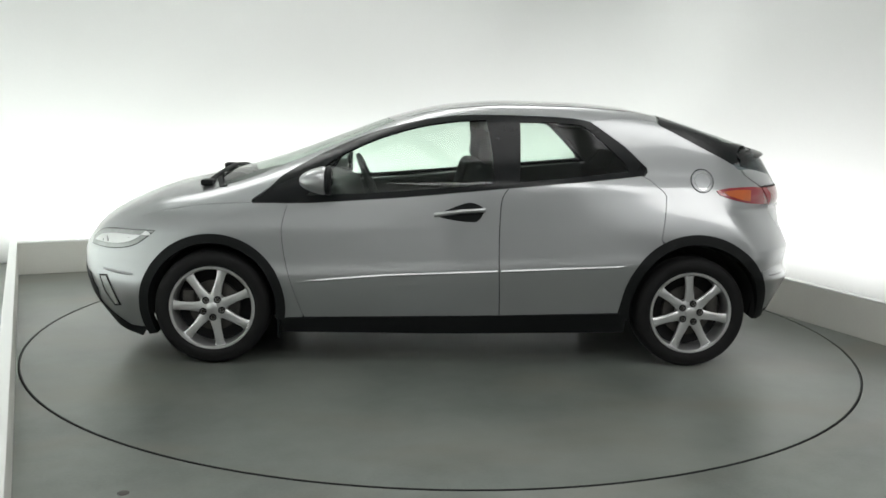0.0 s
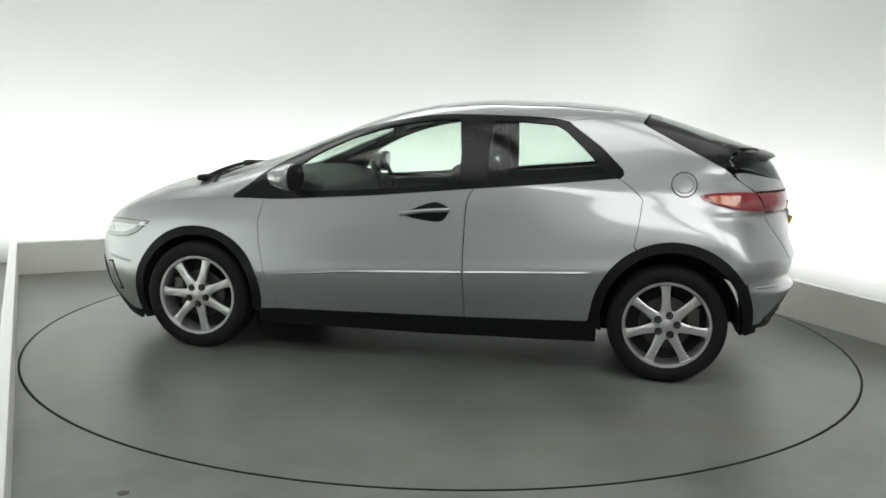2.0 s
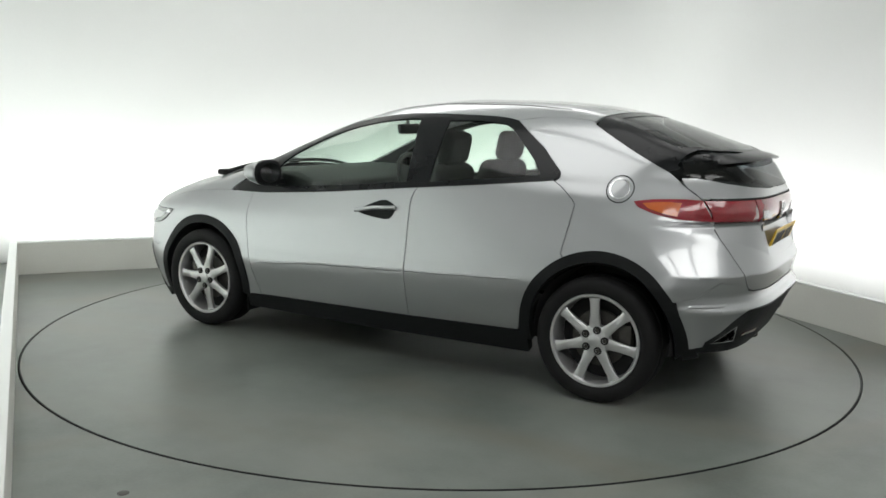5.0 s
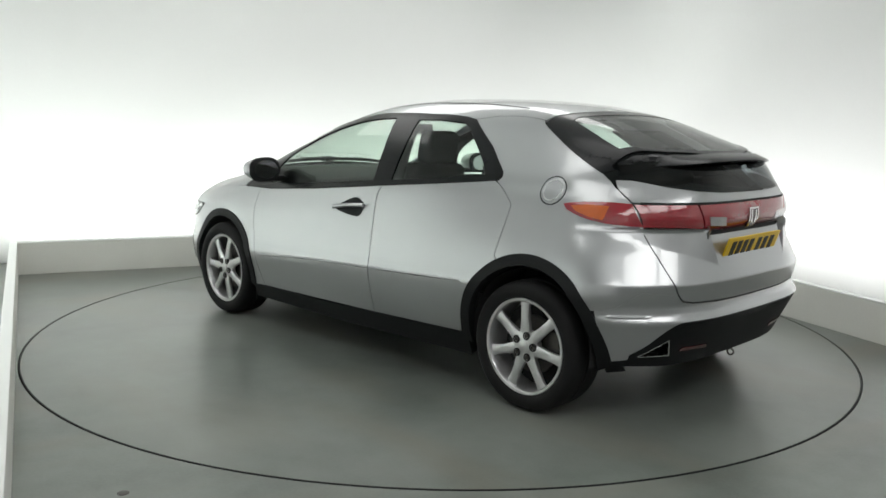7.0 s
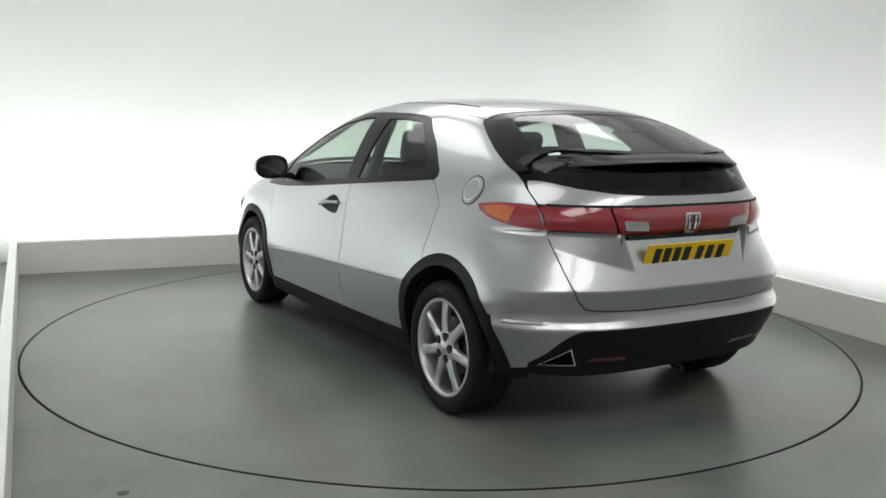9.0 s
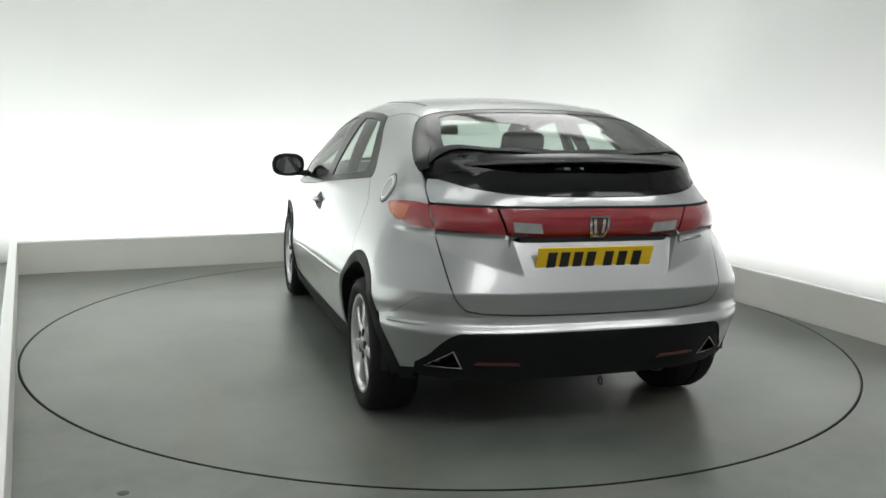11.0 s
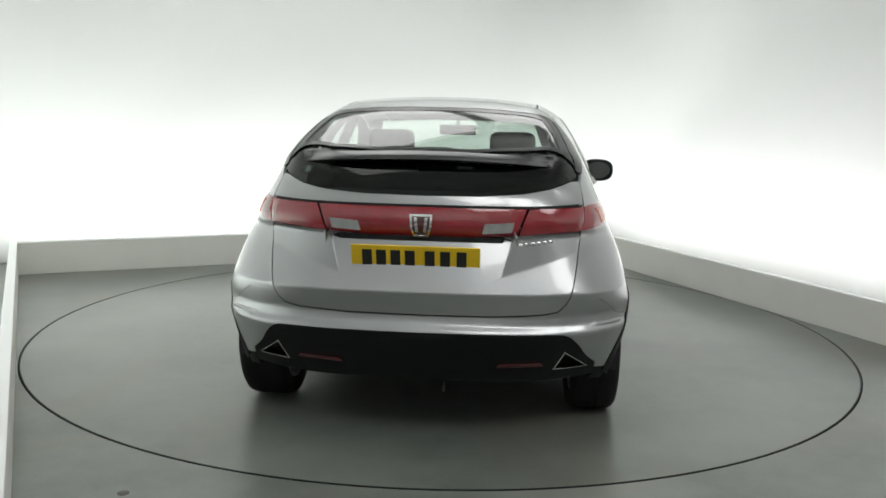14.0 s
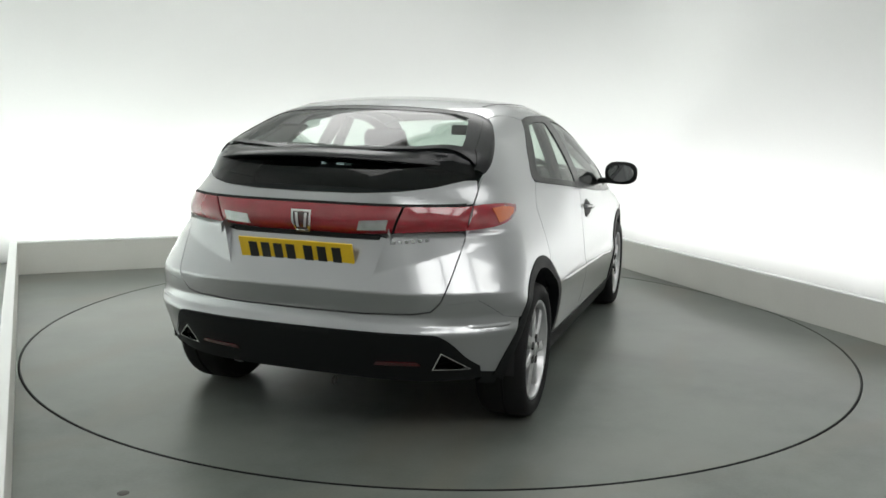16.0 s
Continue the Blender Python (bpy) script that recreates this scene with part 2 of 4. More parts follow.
    runs = (("plinth_back", corner_l, corner_r, 1.0, (0.96, 1.0, 0.965)), ("plinth_side", corner_r, corner_r + Vector((0.3907, -0.9205, 0)) * 8.2, 0.8, (1.0, 1.0, 1.0)),
            ("plinth_side", corner_l + Vector((0.4368, -0.8996, 0)) * 8.2, corner_l, 1.0, (0.92, 1.0, 0.94)))
    for name, p0, p1, share, tone in runs:
        d = (p1 - p0).normalized()
        out = Vector((-d.y, d.x, 0))
        length = (p1 - p0).length
        turn = Matrix(((d.x, out.x, 0, 0), (d.y, out.y, 0, 0), (0, 0, 1, 0), (0, 0, 0, 1)))
        m = Matrix.Translation((p0 + p1) / 2) @ turn
        p = part(name, box((length + 2 * PL_T * (name == "plinth_back") - 0.004, PL_T, PL_H), (0, PL_T / 2, PL_H / 2), 0.004), PLINTH, None, "low off-white plinth along the floor")
        p.matrix_world = m
        tagged(p, category="plinth", kind="structure")
        cap = part("plinth_cap", box((length + 2 * PL_T * (name == "plinth_back") - 0.004, PL_T + 0.006, 0.010), (0, PL_T / 2 + 0.002, PL_H + 0.006), 0.003), WALL, None, "thin white cap along the plinth")
        cap.matrix_world = m
        tagged(cap, category="trim", kind="structure")
        # the side strips light the rear half of the room only
        lit = length - 0.1 if name == "plinth_back" else 4.8 if share < 1 else 4.2
        mid = 0.0 if name == "plinth_back" else (length - lit) / 2 - 0.1
        mid = -mid if share < 1 else mid
        st = part("light_strip", box((lit, 0.09, 0.05), (mid, PL_T + 0.24, 0.028), 0.01), STRIP, None)
        st.matrix_world = m
        tagged(st, "white light strip lying behind the plinth", "lamp", "light strips")
        la = bpy.data.lights.new("trough_light", "AREA")
        la.shape, la.size, la.size_y = "RECTANGLE", lit, 0.10
        la.energy, la.color = COVE * lit * share, tone
        new("trough_light", la).matrix_world = m @ Matrix.Translation((mid, PL_T + 0.24, 0.062)) @ pose(0, 0, 0, 180 - 14, 0, 0)
    # ceiling panels added out of view for overhead light, strongest in the front row
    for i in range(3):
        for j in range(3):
            p = new("added_ceiling_light")
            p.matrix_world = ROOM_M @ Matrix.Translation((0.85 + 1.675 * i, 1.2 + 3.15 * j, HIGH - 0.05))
            tagged(p, "unseen square ceiling panel, added for overhead light", "lamp", "ceiling lights")
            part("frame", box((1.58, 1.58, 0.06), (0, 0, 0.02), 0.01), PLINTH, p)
            la = bpy.data.lights.new("added_panel_light", "AREA")
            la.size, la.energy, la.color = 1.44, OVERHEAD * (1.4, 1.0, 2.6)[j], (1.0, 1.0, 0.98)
            new("added_panel_light", la).matrix_world = p.matrix_world @ Matrix.Translation((0, 0, -0.045))
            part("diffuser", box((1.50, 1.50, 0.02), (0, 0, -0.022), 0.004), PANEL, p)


def turntable():
    """The round plate in the floor that carries the car."""
    tt = new("turntable")
    tt.location = (*TABLE_AXIS, 0)
    bm = bmesh.new()
    rim = [bm.verts.new((DISC * math.cos(2 * math.pi * i / 160), DISC * math.sin(2 * math.pi * i / 160), 0)) for i in range(160)]
    f = bm.faces.new(rim)
    r = bmesh.ops.extrude_face_region(bm, geom=[f])
    bmesh.ops.translate(bm, vec=(0, 0, -0.1), verts=[v for v in r["geom"] if isinstance(v, bmesh.types.BMVert)])
    part("plate", bm, DISCPAINT, tt)
    rim = lathe([(DISC + 0.003, -0.001), (DISC + 0.002, 0.001), (DISC - 0.004, 0.0015), (DISC - 0.004, -0.02), (DISC + 0.003, -0.02)], 160, True)
    bmesh.ops.rotate(rim, matrix=Matrix.Rotation(radians(90), 3, "X"), verts=rim.verts)
    part("edge_ring", rim, BLACK, tt, "thin dark edge ring", 40)
    return tagged(tt, "round grey-green painted turntable set flush in the floor", "turntable")


def floor_plug():
    p = new("floor_plug")
    p.location = (-1.130, 2.913, 0)
    b = lathe([(0.0, 0.003), (0.016, 0.003), (0.021, 0.0015), (0.022, -0.004)], 24)
    bmesh.ops.rotate(b, matrix=Matrix.Rotation(radians(90), 3, "X"), verts=b.verts)
    part("cap", b, STEEL, p, "", 40)
    tagged(p, "small rusty brown plug set in the floor", "plug")


room()
floor_plug()
TABLE = turntable()


# ------------------------------------------------------------ the car's skin, as a formula
# x forwards from the rear axle, y to the car's left, z up from the ground.
def curve(*pairs):
    """A smooth curve with no overshoot through (at, value) pairs."""
    xs, ys = np.array(pairs, float).T
    h, d = np.diff(xs), np.diff(ys) / np.diff(xs)
    s = np.zeros(len(xs))
    s[0], s[-1] = d[0], d[-1]
    for i in range(1, len(xs) - 1):
        if d[i - 1] * d[i] > 0:
            w1, w2 = 2 * h[i] + h[i - 1], h[i] + 2 * h[i - 1]
            s[i] = (w1 + w2) / (w1 / d[i - 1] + w2 / d[i])

    def f(x):
        x = np.clip(np.asarray(x, float), xs[0], xs[-1])
        i = np.clip(np.searchsorted(xs, x) - 1, 0, len(h) - 1)
        u = (x - xs[i]) / h[i]
        return ((1 + 2 * u) * (1 - u) ** 2 * ys[i] + u * (1 - u) ** 2 * h[i] * s[i] + u * u * (3 - 2 * u) * ys[i + 1] + u * u * (u - 1) * h[i] * s[i + 1])
    return f


def edgy(*pairs):
    """Straight runs through (at, value) pairs with slightly rounded corners."""
    xs, ys = np.array(pairs, float).T
    return lambda x: sum(np.interp(np.asarray(x, float) + d, xs, ys) for d in (-0.006, -0.002, 0.002, 0.006)) / 4


ROOFLINE = curve((-1.0, 1.03), (-0.55, 1.185), (-0.2, 1.298), (0.1, 1.385), (0.35, 1.428), (0.66, 1.447), (0.98, 1.449), (1.31, 1.425),
                 (1.63, 1.355), (1.96, 1.234), (2.28, 1.114), (2.55, 1.027), (2.75, 0.980), (2.95, 0.935), (3.15, 0.862), (3.32, 0.768), (3.46, 0.645), (3.7, 0.35))
SECTION = curve((0.10, 0.800), (0.25, 0.853), (0.40, 0.888), (0.50, 0.903), (0.53, 0.904), (0.60, 0.892), (0.75, 0.870), (0.90, 0.852), (0.97, 0.842), (1.05, 0.812), (1.13, 0.772), (1.30, 0.668), (1.50, 0.52))
TAPER_LOW = curve((-0.9, -0.13), (-0.6, -0.065), (-0.35, -0.018), (0.0, -0.012), (0.6, -0.002), (2.6, 0), (2.95, -0.03), (3.2, -0.09), (3.4, -0.20), (3.6, -0.36))
TAPER_HIGH = curve((-0.9, -0.29), (-0.5, -0.17), (-0.06, -0.078), (0.26, -0.055), (0.9, 0), (1.3, 0), (1.8, -0.012), (2.4, -0.06), (2.9, -0.11), (3.3, -0.25), (3.6, -0.4))
TAIL = edgy((0.10, -0.50), (0.22, -0.585), (0.40, -0.674), (0.478, -0.712), (0.492, -0.708), (0.515, -0.689), (0.546, -0.683), (0.552, -0.682), (0.645, -0.708), (0.872, -0.622), (0.878, -0.644),
            (0.922, -0.650), (0.985, -0.642), (1.03, -0.628), (1.10, -0.590), (1.17, -0.552), (1.4, -0.44))
TAIL_BEND = curve((0.1, 0.50), (0.56, 0.50), (0.75, 0.70), (0.87, 0.92), (0.98, 1.10), (1.08, 1.60), (1.2, 1.65), (1.4, 1.3))
NOSE = curve((0.10, 3.28), (0.20, 3.36), (0.32, 3.44), (0.45, 3.475), (0.55, 3.48), (0.68, 3.45), (0.80, 3.42), (1.2, 3.3))


def smax(a, b, k):
    h = np.clip(0.5 + 0.5 * (a - b) / k, 0, 1)
    return b + (a - b) * h + k * h * (1 - h)


NICHE = {"open": False}        # True while the plate recess itself is laid


def shoulder_pad(y, z):
    """How far the steeper facet under the lights stands out of the sloping tailgate, beside the plate recess."""
    line = 0.712 + 0.30 * (y - 0.32)
    d = z - line
    pad = 0.25 * (d + np.sqrt(d * d + 0.004 ** 2)) / 2
    edge = np.clip((y - (0.345 + 0.30 * (z - 0.80))) / 0.006 + 3.5, 0, 1)
    return np.where(z < 0.8755, pad * edge, 0.0)


def skin(x, y, z):
    """Below 0 inside the body."""
    y = np.abs(y)
    u = np.clip((z - 0.70) / 0.35, 0, 1)
    u = u * u * (3 - 2 * u)
    fold = 0.515 - (0.534 - 0.0495 * (x - 0.36))
    w = np.clip((0.75 - z) / 0.2, 0, 1)
    side = (y - SECTION(z + fold * w) - TAPER_LOW(x) * (1 - u) - TAPER_HIGH(x) * u)
    top = (z - ROOFLINE(x) + 0.105 * y ** 2 + 0.14 * y ** 4) * 0.9
    tail = (TAIL(z) + TAIL_BEND(z) * y ** 4 - (0.0 if NICHE["open"] else shoulder_pad(y, z)) - x) * 0.9
    nose = (x - NOSE(z) + 0.10 * y ** 2 + 0.40 * y ** 4) * 0.9
    f = smax(side, top, 0.10)
    f = smax(f, tail, 0.07)
    return smax(f, nose, 0.12)


PLANES = {"side": (1, 1.3, -1), "rear": (0, -1.4, 1), "front": (0, 4.2, -1), "top": (2, 1.9, -1)}


def lay(points, plane):
    """Points of a flat plan, laid on the skin along the plan's own axis: places and normals."""
    axis, start, sign = PLANES[plane]
    pts = np.asarray(points, float)
    q = np.insert(pts, axis, start, axis=1)
    reach = 1.2 if axis == 1 else 1.7
    steps = np.linspace(0, reach, 141)
    lo, hi, found = np.zeros(len(q)), np.full(len(q), reach), np.zeros(len(q), bool)
    prev = np.zeros(len(q))
    for s in steps[1:]:
        w = q.copy()
        w[:, axis] += sign * s
        inside = (skin(*w.T) < 0) & ~found
        hi[inside], lo[inside] = s, prev[inside]
        found |= inside
        prev[:] = s
    for _ in range(22):
        mid = (lo + hi) / 2
        w = q.copy()
        w[:, axis] += sign * mid
        ins = skin(*w.T) < 0
        hi, lo = np.where(ins, mid, hi), np.where(ins, lo, mid)
    q[:, axis] += sign * (lo + hi) / 2
    e = 1e-3
    g = np.stack([skin(*(q + d).T) - skin(*(q - d).T) for d in np.eye(3) * e], -1)
    return q, g / (np.linalg.norm(g, axis=1, keepdims=True) + 1e-12)


def smooth_line(pts, n=6):
    """A soft line through the given points."""
    p = np.array([pts[0], *pts, pts[-1]], float)
    out = []
    for i in range(1, len(p) - 2):
        for k in range(n):
            u = k / n
            a, b, c, d = p[i - 1], p[i], p[i + 1], p[i + 2]
            out.append(tuple(0.5 * (2 * b + (c - a) * u + (2 * a - 5 * b + 4 * c - d) * u * u + (3 * b - a - 3 * c + d) * u ** 3)))
    return out + [tuple(p[-2])]


def arc(cx, cz, r, a0, a1, n=18):
    return [(cx + r * math.cos(radians(a0 + (a1 - a0) * i / n)), cz + r * math.sin(radians(a0 + (a1 - a0) * i / n))) for i in range(n + 1)]


def area2(poly):
    return sum(a[0] * b[1] - b[0] * a[1] for a, b in zip(poly, poly[1:] + poly[:1]))


def inset(poly, g):
    """The outline drawn in by g."""
    if area2(poly) < 0:
        poly = poly[::-1]
    out, n = [], len(poly)
    for i in range(n):
        a, b, c = (np.array(poly[(i + k) % n]) for k in (-1, 0, 1))
        d1, d2 = (b - a) / (np.linalg.norm(b - a) + 1e-9), (c - b) / (np.linalg.norm(c - b) + 1e-9)
        n1, n2 = np.array((-d1[1], d1[0])), np.array((-d2[1], d2[0]))
        m = n1 + n2
        m = m / max(0.5, m @ n1)
        out.append(tuple(b + m * g))
    return out


def inside(pts, poly):
    x, y = pts[:, 0], pts[:, 1]
    r = np.zeros(len(pts), bool)
    for (ax, ay), (bx, by) in zip(poly, poly[1:] + poly[:1]):
        if ay != by:
            r ^= ((ay > y) != (by > y)) & (x < (bx - ax) * (y - ay) / (by - ay) + ax)
    return r


def clear_of(pts, poly, gap):
    ok = np.ones(len(pts), bool)
    for a, b in zip(poly, poly[1:] + poly[:1]):
        a, b = np.array(a), np.array(b)
        d = b - a
        t = np.clip(((pts - a) @ d) / (d @ d + 1e-12), 0, 1)
        ok &= np.linalg.norm(pts - a - t[:, None] * d, axis=1) > gap
    return ok


def sheet(outline, plane, holes=(), step=0.035, lift=0.0, depth=0.012, gap=0.0025, dome=0.0, creases=()):
    """A piece of the skin within an outline, with a folded edge: vertices, faces and the count of outer faces."""
    outline = inset(list(map(tuple, outline)), gap) if gap else list(map(tuple, outline))
    loops = [outline] + [list(map(tuple, h)) for h in holes]
    dense = []
    for lp in loops:
        out = []
        for a, b in zip(lp, lp[1:] + lp[:1]):
            k = max(1, int(math.ceil(math.dist(a, b) / step)))
            out += [(a[0] + (b[0] - a[0]) * i / k, a[1] + (b[1] - a[1]) * i / k) for i in range(k)]
        keep = [out[0]]
        for q in out[1:]:
            if math.dist(q, keep[-1]) > 1e-4:
                keep.append(q)
        dense.append(keep)
    lo, hi = np.min(outline, axis=0), np.max(outline, axis=0)
    gx, gy = np.arange(lo[0], hi[0], step), np.arange(lo[1], hi[1], step * 0.87)
    grid = np.array([(x + (step / 2 if j % 2 else 0), y) for j, y in enumerate(gy) for x in gx]).reshape(-1, 2)
    if len(grid):
        grid = grid[inside(grid, outline)]
        for h in loops[1:]:
            grid = grid[~inside(grid, h)]
        for lp in loops:
            grid = grid[clear_of(grid, lp, step * 0.45)]
    pts, edges = [], []
    for a, b in creases:
        k = max(2, int(math.dist(a, b) / step))
        run = np.array([(a[0] + (b[0] - a[0]) * i / k, a[1] + (b[1] - a[1]) * i / k) for i in range(k + 1)])
        run = run[inside(run, outline) & clear_of(run, outline, 0.004)]
        if len(run) > 1:
            if len(grid):
                grid = grid[clear_of(grid, [tuple(q) for q in run] + [tuple(q) for q in run[::-1][1:-1]], step * 0.45)]
            edges += [(len(pts) + i, len(pts) + i + 1) for i in range(len(run) - 1)]
            pts += [tuple(q) for q in run]
    for lp in dense:
        k = len(pts)
        pts += lp
        edges += [(k + i, k + (i + 1) % len(lp)) for i in range(len(lp))]
    pts += [tuple(g) for g in grid]
    v2, _, tris, *_ = delaunay_2d_cdt([Vector(q) for q in pts], edges, [], 1, 1e-6)
    v2 = np.array([tuple(v) for v in v2])
    for h in loops[1:]:
        mid = np.array([v2[list(t)].mean(0) for t in tris])
        tris = [t for t, k in zip(tris, inside(mid, h)) if not k]
    pos, nor = lay(v2, plane)
    up = np.full((len(v2), 1), lift)
    if dome:
        d = np.full(len(v2), 9.0)
        for a, b in zip(outline, outline[1:] + outline[:1]):
            a, b = np.array(a), np.array(b)
            e = b - a
            t = np.clip(((v2 - a) @ e) / (e @ e + 1e-12), 0, 1)
            d = np.minimum(d, np.linalg.norm(v2 - a - t[:, None] * e, axis=1))
        up[:, 0] += dome * np.sqrt(np.clip(d / 0.03, 0, 1) * (2 - np.clip(d / 0.03, 0, 1)))
    outer = pos + nor * up
    axis, _, sign = PLANES[plane]
    faces = []
    for t in tris:
        a, b, c = (outer[i] for i in t)
        nn = np.cross(b - a, c - a)
        faces.append(tuple(t) if nn @ nor[list(t)].mean(0) > 0 else tuple(t)[::-1])
    count = {}
    for f in faces:
        for a, b in zip(f, f[1:] + f[:1]):
            count[(a, b)] = 1
    border = [(a, b) for a, b in count if (b, a) not in count]
    ids = sorted({i for e in border for i in e})
    base = len(outer)
    at = {i: base + 2 * k for k, i in enumerate(ids)}
    verts = list(outer)
    for i in ids:
        verts += [outer[i], outer[i] - nor[i] * depth]
    n_outer = len(faces)
    for a, b in border:
        faces.append((at[b], at[a], at[a] + 1, at[b] + 1))
    soft = None if dome else nor
    return verts, faces, n_outer, soft


MID = np.array((CAR_MID[0], CAR_MID[1], -BODY_LIFT))


def panel(name, outline, plane, mat, parent, label="", both=False, **kw):
    """A piece of the skin as a part; both: also its twin on the other side."""
    verts, faces, n, soft = sheet(outline, plane, **kw)
    v = np.array(verts)
    made = [mesh_ob(name, v - MID, faces, mat, parent, label, flat_from=n)]
    if both:
        made.append(mesh_ob(name, v * (1, -1, 1) - MID, [f[::-1] for f in faces], mat, parent, label, flat_from=n))
    if soft is not None:
        for ob, sign in zip(made, (1, -1)):
            nor = [(0.0, 0.0, 0.0)] * len(ob.data.loops)
            for p in list(ob.data.polygons)[:n]:
                for li in p.loop_indices:
                    a = soft[ob.data.loops[li].vertex_index]
                    nor[li] = (float(a[0]), float(a[1]) * sign, float(a[2]))
            ob.data.normals_split_custom_set(nor)
    return made


def local(bm):
    """From the car's drawing to its place on the turntable."""
    bmesh.ops.translate(bm, vec=(-CAR_MID[0], -CAR_MID[1], BODY_LIFT), verts=bm.verts)
    return bm


def twin(bm):
    """A mirrored copy of a bmesh on the other side of the car."""
    other = bm.copy()
    bmesh.ops.scale(other, vec=(1, -1, 1), verts=other.verts)
    bmesh.ops.reverse_faces(other, faces=other.faces)
    return other


def pair(name, bm, mat, parent, label="", smooth=40):
    other = twin(bm)
    return [part(name, local(bm), mat, parent, label, smooth), part(name, local(other), mat, parent, label, smooth)]


# ------------------------------------------------------------ the car
WB = 2.635
HUB_Z, TYRE_R, RIM_R = 0.310, 0.3105, 0.232
ARCH_F, ARCH_R = (2.635, 0.300), (-0.018, 0.312)

# side-window outline: belt line and upper edge
BELT = [(2.425, 0.858), (2.10, 0.868), (1.608, 0.907), (0.988, 0.971), (0.40, 1.030), (0.290, 1.043)]
DLO_TOP = [(2.425, 0.858), (2.33, 0.945), (2.231, 1.030), (1.921, 1.192), (1.614, 1.297), (1.308, 1.350), (1.063, 1.357), (0.695, 1.350), (0.565, 1.332)]
DLO_REAR = [(0.565, 1.332), (0.381, 1.200), (0.262, 1.085), (0.258, 1.06), (0.290, 1.043)]
belt_z = lambda x: float(np.interp(x, [p[0] for p in BELT[::-1]], [p[1] for p in BELT[::-1]]))
top_line = smooth_line(DLO_TOP, 5)
top_z = lambda x: float(np.interp(x, [p[0] for p in top_line[::-1]], [p[1] for p in top_line[::-1]]))

# tailgate shut line, seen from behind (y, z)
HATCH = [(0.652, 1.09), (0.662, 1.0), (0.655, 0.90), (0.642, 0.80), (0.622, 0.68), (0.600, 0.615), (0.560, 0.574), (0.50, 0.563), (0.30, 0.553), (0.0, 0.550)]


def pressed_crease(c, name, x0, x1, height, fade_in, fade_out, label):
    """A narrow ledge pressed into both flanks between x0 and x1."""
    verts, count = [], 16
    for dz, out in ((0.008, 0.0002), (0.0, 0.0062), (-0.003, 0.0050), (-0.008, 0.0002)):
        xs = [x0 + (x1 - x0) * k / count for k in range(count + 1)]
        q, _ = lay([(x, height(x) + dz) for x in xs], "side")
        fade = [min(1.0, 8 * k / count if fade_in else 1.0, 8 * (count - k) / count if fade_out else 1.0) for k in range(count + 1)]
        verts += [(float(a[0]), float(a[1]) + out * max(f, 0.03), float(a[2])) for a, f in zip(q, fade)]
    m = count + 1
    faces = [(r * m + k, r * m + k + 1, (r + 1) * m + k + 1, (r + 1) * m + k) for r in range(3) for k in range(count)]
    v = np.array(verts)
    mesh_ob(name, v - MID, [f[::-1] for f in faces], PAINT, c, label, smooth=False)
    mesh_ob(name, v * np.array((1, -1, 1)) - MID, faces, PAINT, c, label, smooth=False)


